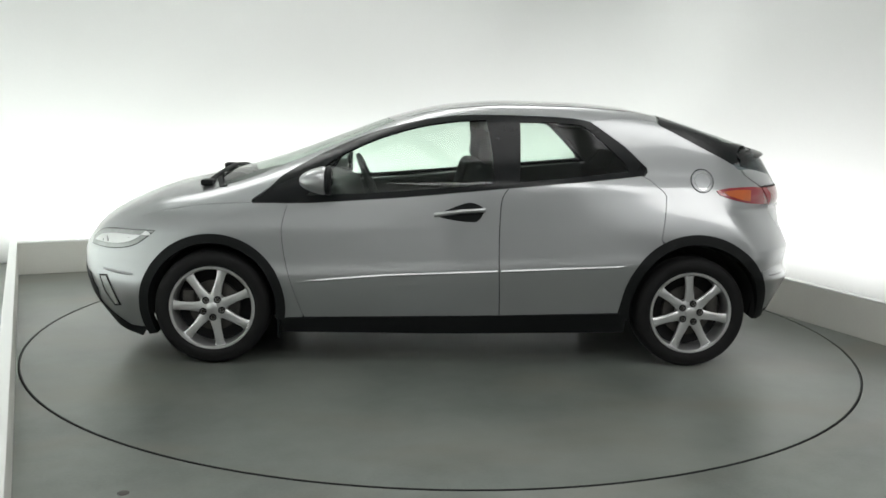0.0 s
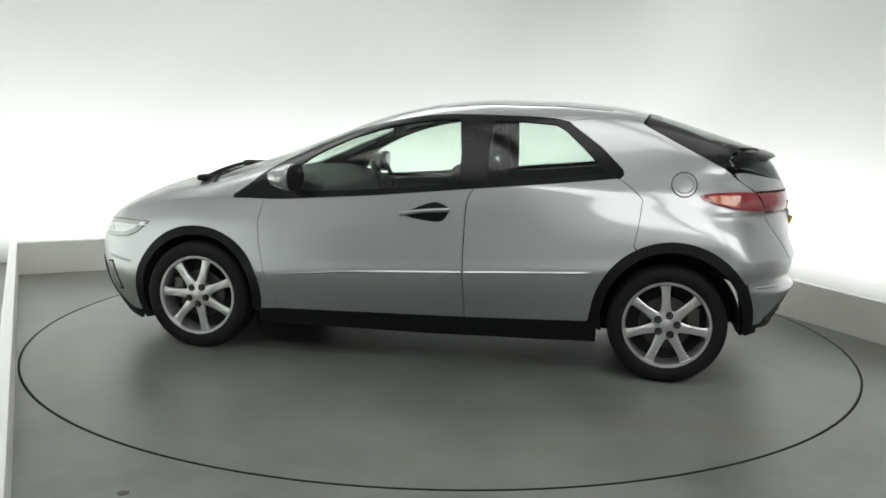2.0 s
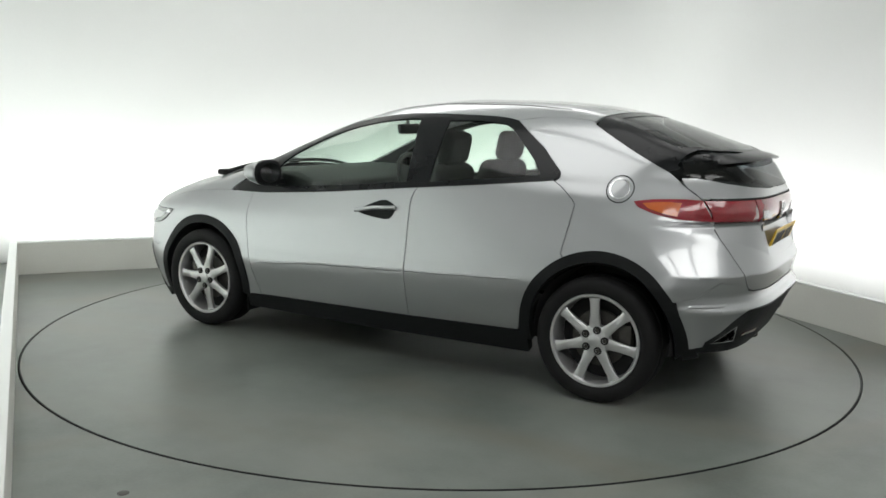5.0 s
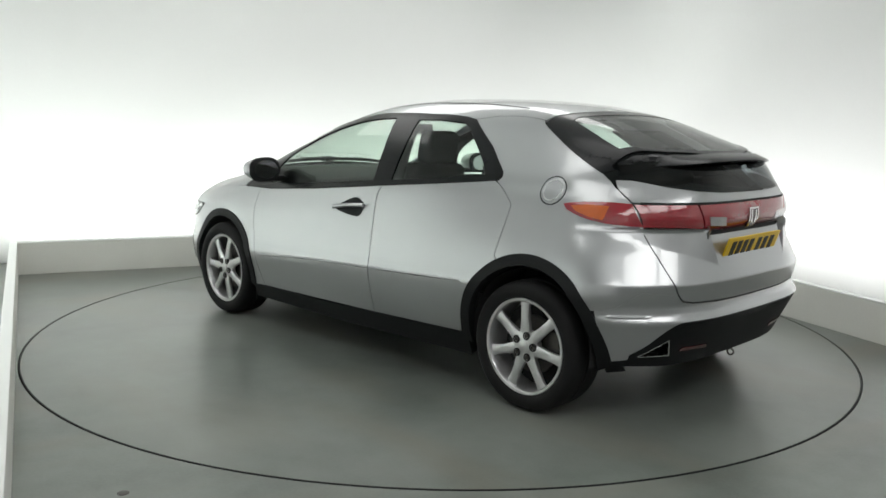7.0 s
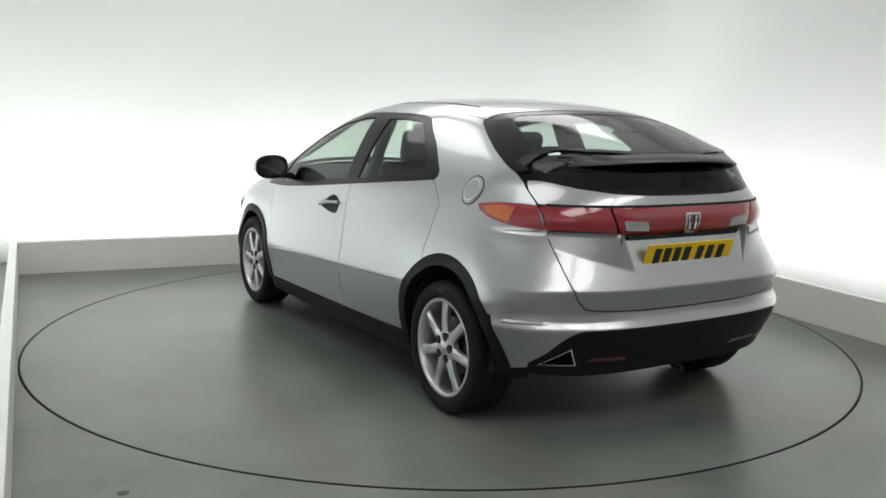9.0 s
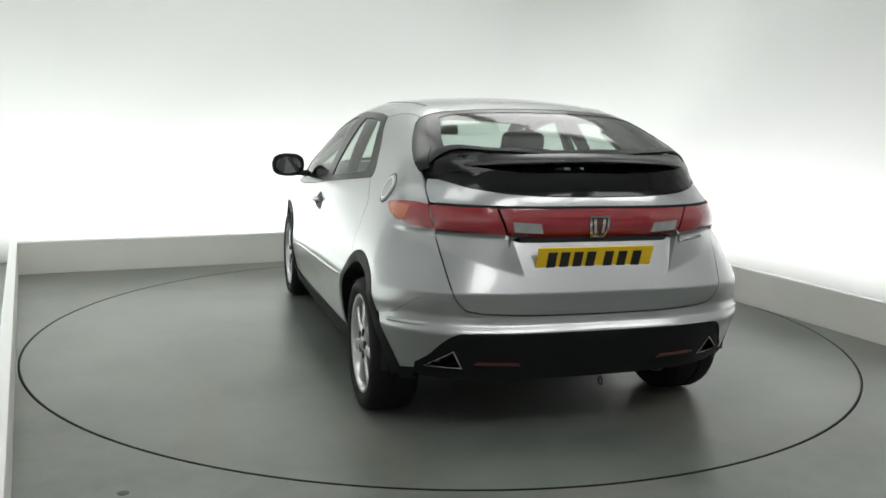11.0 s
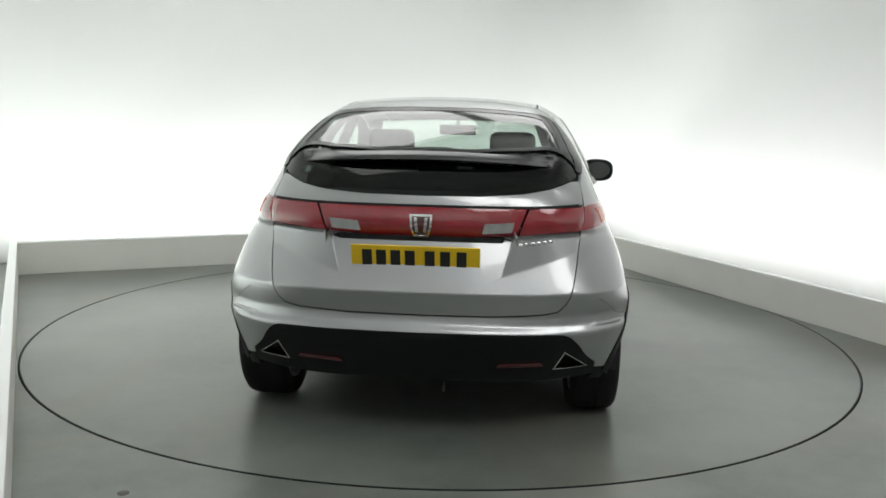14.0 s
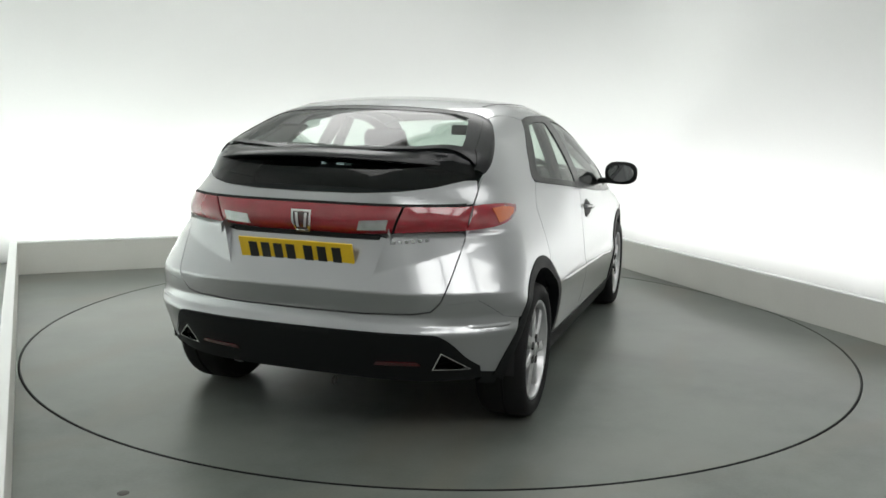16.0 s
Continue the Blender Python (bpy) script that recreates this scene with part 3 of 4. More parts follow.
def car():
    c = new("car")
    tagged(c, "silver five-door hatchback with black wheel-arch trim on the turntable", "car")
    hatch_line = smooth_line(HATCH[:7], 4)
    hx, _ = lay(hatch_line, "rear")
    hatch_xz = [(float(a[0]), float(a[2])) for a in hx]

    sp, _ = lay([(0.735, z) for z in [0.275, 0.30, 0.320, 0.335] + [0.335 + (0.618 - 0.335) * k / 20 for k in range(1, 21)]], "rear")
    SPLIT = [(float(a[0]), float(a[2])) for a in sp]

    low_h = [q for q in hatch_xz if q[1] > 0.60][-1]
    joint = [(low_h[0] + (SPLIT[-1][0] - low_h[0]) * k / 5, low_h[1] + (SPLIT[-1][1] - low_h[1]) * k / 5) for k in range(6)]
    jy, _ = lay(joint, "side")
    JOINT = [(float(a[1]), float(a[2])) for a in jy]

    # --- side panels
    gap_top, gap_bot = (1.040, belt_z(1.04)), (1.072, 0.262)
    gap_line = [gap_top, (1.075, 0.90), (1.085, 0.75), (1.085, 0.55), (1.078, 0.40), gap_bot]
    front_line = [(2.232, belt_z(2.23)), (2.262, 0.735), (2.250, 0.60), (2.228, 0.50), (2.185, 0.36), (2.142, 0.243)]
    fs, gs = smooth_line(front_line, 5), smooth_line(gap_line, 5)
    belt_seg = lambda x0, x1, n=10: [(x0 + (x1 - x0) * i / n, belt_z(x0 + (x1 - x0) * i / n)) for i in range(n + 1)]
    door_f = fs + [(1.6, 0.252)] + gs[::-1] + belt_seg(1.04, 2.232)[1:-1]
    panel("front_door", door_f, "side", PAINT, c, "silver front door skin", both=True)
    rear_top = smooth_line([(0.290, 1.043), (0.235, 1.01), (0.163, 0.945), (0.160, 0.90), (0.172, 0.80), (0.190, 0.70)], 4)
    ra = arc(*ARCH_R, 0.415, 62, 8, 12)
    door_r = gs + [(0.409, 0.282)] + ra[::-1] + rear_top[::-1] + belt_seg(0.290, 1.04)[1:-1]
    panel("rear_door", door_r, "side", PAINT, c, "silver rear door skin", both=True)
    # pressed creases low on the doors and on the bumper corner: sloping ledges that catch the light from above
    door_z = lambda x: float(np.interp(x, (0.40, 1.12, 1.71, 2.20), (0.551, 0.515, 0.486, 0.443)))
    pressed_crease(c, "door_crease", 2.17, 1.092, door_z, True, False, "pressed crease along the door")
    pressed_crease(c, "door_crease", 1.074, 0.39, door_z, False, True, "pressed crease along the door")
    pressed_crease(c, "bumper_crease", 3.25, 3.06, lambda x: 0.462 + 0.10 * (x - 3.06), True, True, "pressed crease on the bumper corner")
    pressed_crease(c, "bumper_crease", -0.43, -0.575, lambda x: 0.512, True, True, "pressed crease on the bumper corner")
    # wing: between the bonnet edge, the front door and the arch
    fa = arc(*ARCH_F, 0.385, 165, 12, 24)
    bonnet_edge = [(2.425, 0.862), (2.62, 0.850), (2.80, 0.828), (2.95, 0.795), (3.05, 0.755), (3.06, 0.70)]
    wing = [(2.228, 0.862)] + smooth_line(bonnet_edge, 4) + [(3.03, 0.69), (2.99, 0.61), (2.97, 0.52)] + [p for p in arc(*ARCH_F, 0.385, 38, 190, 24)] + [(2.235, 0.24)] + [(2.148, 0.243)] + fs[::-1][1:-1]
    panel("front_wing", wing, "side", PAINT, c, "silver front wing", both=True, gap=0.0008)
    # rear quarter with C-pillar
    quarter = ([(0.565, 1.332)] + smooth_line([(0.44, 1.352), (0.30, 1.352), (0.175, 1.338)], 3) + [(0.150, 1.318), (-0.05, 1.212), (-0.257, 1.108)] +
               [q for q in hatch_xz if q[1] < 1.085 and q[1] > 0.60] + [SPLIT[-1], (-0.46, 0.545), (-0.388, 0.530)] + arc(*ARCH_R, 0.41, 148, 63, 18) + rear_top[::-1][:-1] + DLO_REAR[::-1][1:-1])
    quarter = [q for i, q in enumerate(quarter) if i == 0 or math.dist(q, quarter[i - 1]) > 2e-3]
    panel("rear_quarter", quarter, "side", PAINT, c, "silver rear quarter and C-pillar", both=True, gap=0.0012, step=0.022, creases=[((-0.72, z), (-0.36, z)) for z in (0.637, 0.653)])
    # sills and arch trims
    panel("sill", [(2.26, 0.155), (2.26, 0.24), (1.6, 0.250), (0.42, 0.280), (0.36, 0.285), (0.36, 0.165), (1.3, 0.150)], "side", BLACK, c, "black plastic sill", both=True, lift=0.004, depth=0.05)
    panel("arch_trim", arc(*ARCH_F, 0.395, -26, 192, 40) + arc(*ARCH_F, 0.345, 190, -28, 36), "side", BLACK, c, "dark grey front wheel-arch trim", both=True, lift=0.006, depth=0.05, gap=0)
    panel("arch_trim", arc(*ARCH_R, 0.418, -8, 184, 40) + arc(*ARCH_R, 0.364, 190, -12, 36), "side", BLACK, c, "dark grey rear wheel-arch trim", both=True, lift=0.003, depth=0.05, gap=0)

    # --- roof, pillars, bonnet, windscreen
    ty, _ = lay(top_line, "side")
    edge = [(float(a[0]), float(a[1])) for a in ty]            # x, y of the window's upper edge
    ey = lambda x: float(np.interp(x, [q[0] for q in edge[::-1]], [q[1] for q in edge[::-1]]))
    rq, _ = lay([(0.44, 1.352), (0.30, 1.352), (0.175, 1.338)], "side")
    roof_side = [(x, ey(x)) for x in (1.66, 1.5, 1.3, 1.1, 0.9, 0.7, 0.565)] + [(float(a[0]), float(a[1])) for a in rq]
    screen_top = [(1.66 + 0.06 * (1 - (y / 0.52) ** 2), y) for y in (0.50, 0.4, 0.25, 0.0)]
    roof_back = [(0.165, 0.55), (0.14, 0.45), (0.12, 0.25), (0.115, 0.0)]
    half = [(1.66, ey(1.66))] + roof_side[1:] + roof_back
    roof = half + [(x, -y) for x, y in half[::-1][1:]] + [(x, -y) for x, y in screen_top[:-1]] + screen_top[::-1]
    strip = [(1.60, 0.470), (1.2, 0.492), (0.8, 0.492), (0.33, 0.474)]
    strip = [(x, y + 0.005) for x, y in strip] + [(x, y - 0.005) for x, y in strip[::-1]]
    panel("roof_strip", strip, "top", BLACK, c, "thin black roof strip", both=True, lift=0.0006, gap=0, depth=0.002)
    panel("roof", roof, "top", PAINT, c, "silver roof skin", step=0.05, gap=0.001)
    scr_edge = [(1.66, 0.50), (1.9, 0.545), (2.2, 0.60), (2.45, 0.655), (2.60, 0.675)]
    sy = lambda x: float(np.interp(x, [q[0] for q in scr_edge], [q[1] for q in scr_edge]))
    apillar = [(x, sy(x)) for x in (1.66, 1.8, 1.95, 2.1, 2.25, 2.45, 2.58)] + [(2.58, 0.70), (2.44, ey(2.42) - 0.004)] + [(x, ey(x)) for x in (2.33, 2.2, 2.05, 1.9, 1.75, 1.66)]
    panel("front_pillar", apillar, "top", PAINT, c, "silver front pillar", both=True, gap=0.001)
    screen = screen_top + [(x, -y) for x, y in screen_top[::-1][1:]] + [(x, -y) for x, y in scr_edge[1:]] + [(2.66, -0.4), (2.70, 0), (2.66, 0.4)] + scr_edge[::-1][:-1]
    panel("windscreen", screen, "top", GLASS, c, "large steep windscreen", step=0.06, lift=-0.002, depth=0.004)
    bonnet_side = [(2.62, 0.690), (2.8, 0.700), (2.95, 0.690), (3.1, 0.640), (3.25, 0.55), (3.36, 0.40), (3.41, 0.2), (3.42, 0.0)]
    bonnet = [(2.745, 0), (2.72, 0.3), (2.66, 0.55)] + bonnet_side
    bonnet = bonnet + [(x, -y) for x, y in bonnet[::-1][1:-1]]
    panel("bonnet", bonnet, "top", PAINT, c, "silver bonnet", step=0.05, gap=0.001)
    cowl = [(2.65, 0.68), (2.72, 0.32), (2.745, 0), (2.705, 0), (2.665, 0.4), (2.60, 0.675)]
    panel("cowl", cowl, "top", BLACK, c, "black wiper cowl", both=True, lift=-0.004)
    # strip between bonnet and wing
    wy, _ = lay(smooth_line(bonnet_edge, 3)[:-4], "side")
    shoulder = [(float(a[0]), float(a[1])) for a in wy] + [(3.1, 0.640), (2.95, 0.690), (2.8, 0.700), (2.62, 0.690), (2.58, 0.70), (2.44, 0.75)]
    panel("wing_top", shoulder, "top", PAINT, c, "silver top edge of the front wing", both=True, gap=0.0004)

    # --- front bumper and lights
    fb = [(0.0, 0.13), (0.5, 0.13), (0.70, 0.15), (0.72, 0.30), (0.73, 0.50), (0.73, 0.66), (0.60, 0.70), (0.4, 0.715), (0.2, 0.72), (0, 0.72)]
    fb = fb + [(-y, z) for y, z in fb[::-1][1:-1]]
    panel("front_bumper", fb, "front", PAINT, c, "silver front bumper", step=0.05)
    fbs = [(3.40, 0.30), (3.24, 0.17), (3.02, 0.13)] + arc(*ARCH_F, 0.388, -20, 36, 8) + [(2.965, 0.52), (2.985, 0.61), (3.0, 0.665), (3.06, 0.685), (3.25, 0.68), (3.36, 0.60), (3.42, 0.45)]
    panel("bumper_side", fbs, "side", PAINT, c, "silver bumper corner", both=True)
    panel("bumper_lip", [(3.30, 0.29), (3.37, 0.24), (3.25, 0.15), (3.03, 0.11), (2.99, 0.17), (3.10, 0.17), (3.22, 0.23)], "side", BLACK, c, "black bumper lip", both=True, lift=0.006)
    grille = [(0.0, 0.22), (0.5, 0.22), (0.66, 0.26), (0.70, 0.35), (0.66, 0.44), (0.5, 0.46), (0.0, 0.47)]
    panel("lower_grille", grille + [(-y, z) for y, z in grille[::-1][1:-1]], "front", BLACK, c, "black lower air intake", lift=0.004, gap=0)
    fog = [(3.262, 0.435), (3.235, 0.36), (3.180, 0.285), (3.155, 0.290), (3.190, 0.365), (3.225, 0.440)]
    panel("fog_light_surround", inset(fog, -0.010), "side", GLOSSBLACK, c, "dark fog-light recess", both=True, lift=0.002, gap=0, depth=0.004)
    panel("fog_light", fog, "side", CLEARLENS, c, "narrow clear fog light", both=True, lift=0.004, gap=0, depth=0.006)
    hs, _ = lay([(2.96, 0.705), (3.05, 0.662), (3.14, 0.645), (3.24, 0.632), (3.30, 0.625)], "side")
    hf, _ = lay([(0.62, 0.655), (0.55, 0.700), (0.47, 0.712)], "front")
    head = [(float(a[0]), float(a[1])) for a in hs] + [(float(a[0]), float(a[1])) for a in hf] + [(3.25, 0.55), (3.1, 0.640)]
    panel("front_corner", head, "top", PAINT, c, "silver corner over the headlight", both=True, gap=0.0, step=0.025)
    lamp = smooth_line([(2.94, 0.702), (3.05, 0.700), (3.17, 0.700), (3.26, 0.684), (3.32, 0.640)], 4) + smooth_line([(3.325, 0.606), (3.20, 0.600), (3.10, 0.610), (3.03, 0.636), (2.97, 0.680)], 4)
    panel("headlight", lamp, "side", CLEARLENS, c, "clear swept-back headlight", both=True, lift=0.005, gap=0, dome=0.004, depth=0.02)
    panel("headlight_edge", inset(lamp, -0.005), "side", BLACK, c, "dark edge round the headlight", both=True, lift=0.002, gap=0, depth=0.01, holes=[inset(lamp, 0.002)])
    inner = inset(lamp, 0.024)
    panel("headlight_bowl", inner, "side", ALLOY, c, "bright headlight bowl", both=True, lift=0.0095, gap=0, depth=0.004)

    # --- side windows: black surround with panes
    frame_out = top_line + DLO_REAR[1:] + BELT[::-1][1:-1]
    pane_f = smooth_line([(2.13, 0.905), (2.03, 1.065), (1.80, 1.195), (1.55, 1.278), (1.32, 1.318), (1.155, 1.327)], 4) + [(1.128, 1.15), (1.118, 0.990), (1.4, 0.960), (1.8, 0.925)]
    pane_r = [(0.965, 1.322), (0.80, 1.325), (0.625, 1.312)] + [(0.575, 1.285), (0.47, 1.19), (0.385, 1.105), (0.365, 1.065), (0.6, 1.038), (0.978, 1.000)]
    panel("window_surround", frame_out, "side", GLOSSBLACK, c, "gloss black window surround", both=True, holes=[pane_f, pane_r], lift=0.001, gap=0.001)
    panel("front_window", pane_f, "side", GLASS, c, "front door window", both=True, lift=-0.003, depth=0.004, gap=-0.004)
    panel("rear_window", pane_r, "side", GLASS, c, "rear door window", both=True, lift=-0.003, depth=0.004, gap=-0.004)

    # --- tailgate
    hl = [q for q in smooth_line(HATCH[:7], 4)] + HATCH[7:]
    lower_glass = [(0.0, 1.030), (0.23, 1.033), (0.40, 1.043), (0.52, 1.060), (0.61, 1.085)]
    gate_top = [q for q in hl if q[1] < 1.075]
    light_top = [(0.0, 0.986), (0.2, 0.986), (0.45, 0.986), (0.70, 0.984)]
    light_bot = [(0.0, 0.862), (0.30, 0.865), (0.40, 0.880), (0.52, 0.884), (0.70, 0.884)]
    ltz = lambda y: float(np.interp(y, *zip(*light_top)))
    lbz = lambda y: float(np.interp(y, *zip(*light_bot)))
    hy = lambda z: float(np.interp(z, [q[1] for q in hl[::-1]], [q[0] for q in hl[::-1]]))
    # band above the lights
    up = lower_glass + [(0.645, 1.083), (hy(1.04), 1.04), (hy(0.990), 0.990)] + [(0.6, ltz(0.6)), (0.45, ltz(0.45)), (0.2, ltz(0.2)), (0, ltz(0))]
    up = up + [(-y, z) for y, z in up[::-1][1:-1]]
    panel("tailgate_upper", up, "rear", PAINT, c, "silver tailgate band under the rear glass")
    # recessed plate area is cut from the lower panel
    niche = [(0.0, 0.862), (0.30, 0.865), (0.375, 0.876), (0.325, 0.715), (0.30, 0.705), (0.0, 0.700)]
    low = [(0.0, 0.550)] + [q for q in hl[::-1] if q[1] < 0.875 and q[0] > 0] + [(hy(0.882), 0.882), (0.52, 0.883), (0.40, 0.879), (0.375, 0.876), (0.325, 0.715), (0.30, 0.705), (0.0, 0.700)]
    low = low + [(-y, z) for y, z in low[::-1][1:-1]]
    folds = [((-0.66, z), (0.66, z)) for z in (0.637, 0.653)]
    for k in (-0.007, 0.007):
        folds += [((sg * 0.325, 0.7135 + k), (sg * 0.66, 0.814 + k)) for sg in (1, -1)]
    panel("tailgate_lower", low, "rear", PAINT, c, "silver lower tailgate skin", depth=0.045, step=0.022, creases=folds)
    nich = niche + [(-y, z) for y, z in niche[::-1][1:-1]]
    NICHE["open"] = True
    panel("plate_recess", nich, "rear", PAINT, c, "silver number-plate recess", lift=-0.001, gap=-0.003)
    NICHE["open"] = False

    # lights
    seg = lambda y0, y1: [(y, ltz(y)) for y in np.linspace(y0, y1, 5)] + [(y, lbz(y)) for y in np.linspace(y1, y0, 5)]
    bar = [(0, ltz(0)), (0.2, ltz(0.2)), (0.425, ltz(0.425)), (0.385, lbz(0.385)), (0.2, lbz(0.2)), (0, lbz(0))]
    bar = bar + [(-y, z) for y, z in bar[::-1][1:-1]]
    panel("light_bar", bar, "rear", RED, c, "red reflector bar across the tailgate", lift=0.004, dome=0.006)
    tb = [(y, ltz(y) + 0.008) for y in (-0.64, -0.45, -0.2, 0.0, 0.2, 0.45, 0.64)] + [(y, ltz(y) - 0.001) for y in (0.64, 0.45, 0.2, 0.0, -0.2, -0.45, -0.64)]
    panel("light_bar_top", tb, "rear", BLACK, c, "black edge over the light bar", lift=0.003, depth=0.01, gap=0)
    panel("light_bar_edge", [(0.345, 0.864), (0.330, 0.846), (-0.330, 0.846), (-0.345, 0.864)], "rear", BLACK, c, "black edge under the light bar", lift=0.006, depth=0.03, gap=0)
    lens = [(0.430, ltz(0.43)), (hy(0.98), 0.984), (hy(0.885), 0.885), (0.52, lbz(0.52)), (0.390, lbz(0.39))]
    panel("tail_light", lens, "rear", RED, c, "red tail light", both=True, lift=0.005, dome=0.008)
    rl = [(0.372, 0.930), (0.255, 0.924), (0.245, 0.886), (0.362, 0.892)]
    panel("reversing_light", rl, "rear", CLEARLENS, c, "clear reversing light", both=True, lift=0.013, gap=0, dome=0.002)
    g0, g1 = (float(np.interp(z, [q[1] for q in hatch_xz[::-1]], [q[0] for q in hatch_xz[::-1]])) for z in (0.982, 0.885))
    sl = smooth_line([(g0, 0.983), (-0.35, 0.987), (-0.22, 0.982), (-0.128, 0.968)], 4) + smooth_line([(-0.150, 0.944), (-0.23, 0.917), (-0.34, 0.897), (g1, 0.888)], 4)
    panel("tail_light_side", sl, "side", RED, c, "red and amber tail-light corner", both=True, lift=0.004, dome=0.005, gap=0)
    am = smooth_line([(-0.34, 0.968), (-0.26, 0.970), (-0.17, 0.960)], 4) + smooth_line([(-0.20, 0.938), (-0.27, 0.918), (-0.33, 0.908)], 4)
    panel("indicator", am, "side", AMBER, c, "amber indicator", both=True, lift=0.0105, gap=0, dome=0.002)

    # --- rear glass in two tiers with the spoiler between
    ue, _ = lay([(0.150, 1.318), (0.05, 1.266), (-0.05, 1.212), (-0.15, 1.160), (-0.257, 1.108), (-0.36, 1.085)], "side")
    up_edge = [(float(a[0]), float(a[1])) for a in ue][:-1] + [(-0.285, 0.630)]
    g_half = [(0.105, 0.0), (0.110, 0.25), (0.130, 0.45), (0.155, 0.545)] + up_edge + [(-0.33, 0.55), (-0.42, 0.40), (-0.49, 0.2), (-0.51, 0.0)]
    g_out = g_half + [(x, -y) for x, y in g_half[::-1][1:-1]]
    i_half = [(0.045, 0.0), (0.050, 0.25), (0.070, 0.42), (0.045, 0.490), (-0.17, 0.545), (-0.27, 0.560), (-0.385, 0.40), (-0.455, 0.2), (-0.475, 0)]
    g_in = i_half + [(x, -y) for x, y in i_half[::-1][1:-1]]
    panel("rear_glass_border", g_out, "top", GLOSSBLACK, c, "black border of the rear glass", holes=[g_in], gap=0.003)
    wedge = [(0.140, 1.312), (-0.05, 1.212), (-0.252, 1.108), (-0.30, 1.125), (-0.22, 1.205), (-0.05, 1.275), (0.10, 1.328)]
    panel("rear_glass_side", wedge, "side", GLOSSBLACK, c, "black side edge of the rear glass", both=True, lift=0.0015, gap=0, depth=0.01)
    panel("rear_glass", g_in, "top", TAILGLASS, c, "upper rear window", lift=-0.002, depth=0.004, gap=-0.004)
    lg = lower_glass + [(0.640, 1.100), (0.615, 1.150), (0.55, 1.168), (0.4, 1.180), (0.2, 1.190), (0, 1.192)]
    lg = lg + [(-y, z) for y, z in lg[::-1][1:-1]]
    panel("lower_rear_glass", lg, "rear", SMOKE, c, "dark lower rear window", lift=-0.002, depth=0.004)
    seam = [(0.0, 1.160), (0.40, 1.150), (0.55, 1.130), (0.625, 1.105), (0.610, 1.160), (0.55, 1.195), (0.40, 1.212), (0.0, 1.222)]
    panel("rear_glass_seam", seam + [(-y, z) for y, z in seam[::-1][1:-1]], "rear", GLOSSBLACK, c, "black band between the two rear glasses", lift=-0.007, depth=0.01, gap=0)
    bm = bmesh.new()
    rows = []
    across = np.linspace(-0.53, 0.53, 41)
    foot, _ = lay([(y, 1.163 - 0.06 * y * y) for y in across], "rear")
    root, _ = lay([(q[0] + 0.05, q[1]) for q in foot], "top")
    for y, q, u in zip(across, foot, root):
        k = 1 - (abs(y) / 0.53) ** 3
        tip, zt = q[0] + 0.006 - 0.055 * k, q[2] + 0.012 * k
        rows.append([bm.verts.new((xx, y, zz)) for xx, zz in ((u[0], u[2] - 0.004 + 0.006 * k), (tip + 0.04, (u[2] + zt) / 2 + 0.003 * k), (tip + 0.006, zt + 0.003), (tip, zt - 0.003), (tip + 0.008, zt - 0.010), (q[0] + 0.01, zt - 0.015), (u[0], u[2] - 0.02))])
    for a, b in zip(rows, rows[1:]):
        for k in range(7):
            bm.faces.new((a[k], a[(k + 1) % 7], b[(k + 1) % 7], b[k]))
    bm.faces.new(rows[0]), bm.faces.new(rows[-1][::-1])
    part("spoiler", local(bm), GLOSSBLACK, c, "black spoiler bar across the rear glass", 50)

    # --- rear bumper: middle seen from behind, corners from the side, joined along one line
    crest = smooth_line([(0.0, 0.484), (0.30, 0.486), (0.54, 0.486), (0.605, 0.476), (0.65, 0.436), (0.69, 0.378), (0.735, 0.335)], 4)
    ub = [(0.0, 0.546), (0.30, 0.549), (0.50, 0.559), (0.562, 0.570), (0.598, 0.606)] + JOINT[1:] + [(0.735, 0.50)] + crest[::-1]
    ub = ub + [(-y, z) for y, z in ub[::-1][1:-1]]
    panel("rear_bumper", ub, "rear", PAINT, c, "silver rear bumper", depth=0.03, gap=0, step=0.014, creases=[((-0.72, z), (0.72, z)) for z in (0.497, 0.509, 0.521)])
    lb = crest + [(0.735, 0.275), (0.55, 0.262), (0.3, 0.256), (0, 0.254)]
    lb = lb + [(-y, z) for y, z in lb[::-1][1:-1]]
    tri_out = [(0.700, 0.322), (0.600, 0.398), (0.556, 0.318)]
    holes = [tri_out, [(-y, z) for y, z in tri_out[::-1]]]
    panel("bumper_insert", lb, "rear", BLACK, c, "black lower bumper insert", holes=holes, lift=-0.004, depth=0.05, gap=0.001)
    sb = [(-0.388, 0.530), (-0.46, 0.545)] + [q for q in SPLIT[::-1] if q[1] > 0.334] + [(-0.485, 0.310), (-0.418, 0.298), (-0.425, 0.40)]
    panel("bumper_side", sb, "side", PAINT, c, "silver rear bumper corner", both=True, gap=0, step=0.016)
    lip = [(-0.405, 0.298), (-0.485, 0.310)] + [q for q in SPLIT[::-1] if q[1] < 0.336] + [(-0.47, 0.250), (-0.408, 0.240)]
    panel("bumper_lip", lip, "side", BLACK, c, "black rear bumper corner", both=True, lift=-0.004, depth=0.04, gap=0)
    panel("exhaust_trim", tri_out, "rear", CHROME, c, "triangular chrome exhaust surround", both=True, holes=[inset(tri_out, 0.003)], lift=-0.002, depth=0.03, gap=-0.002)
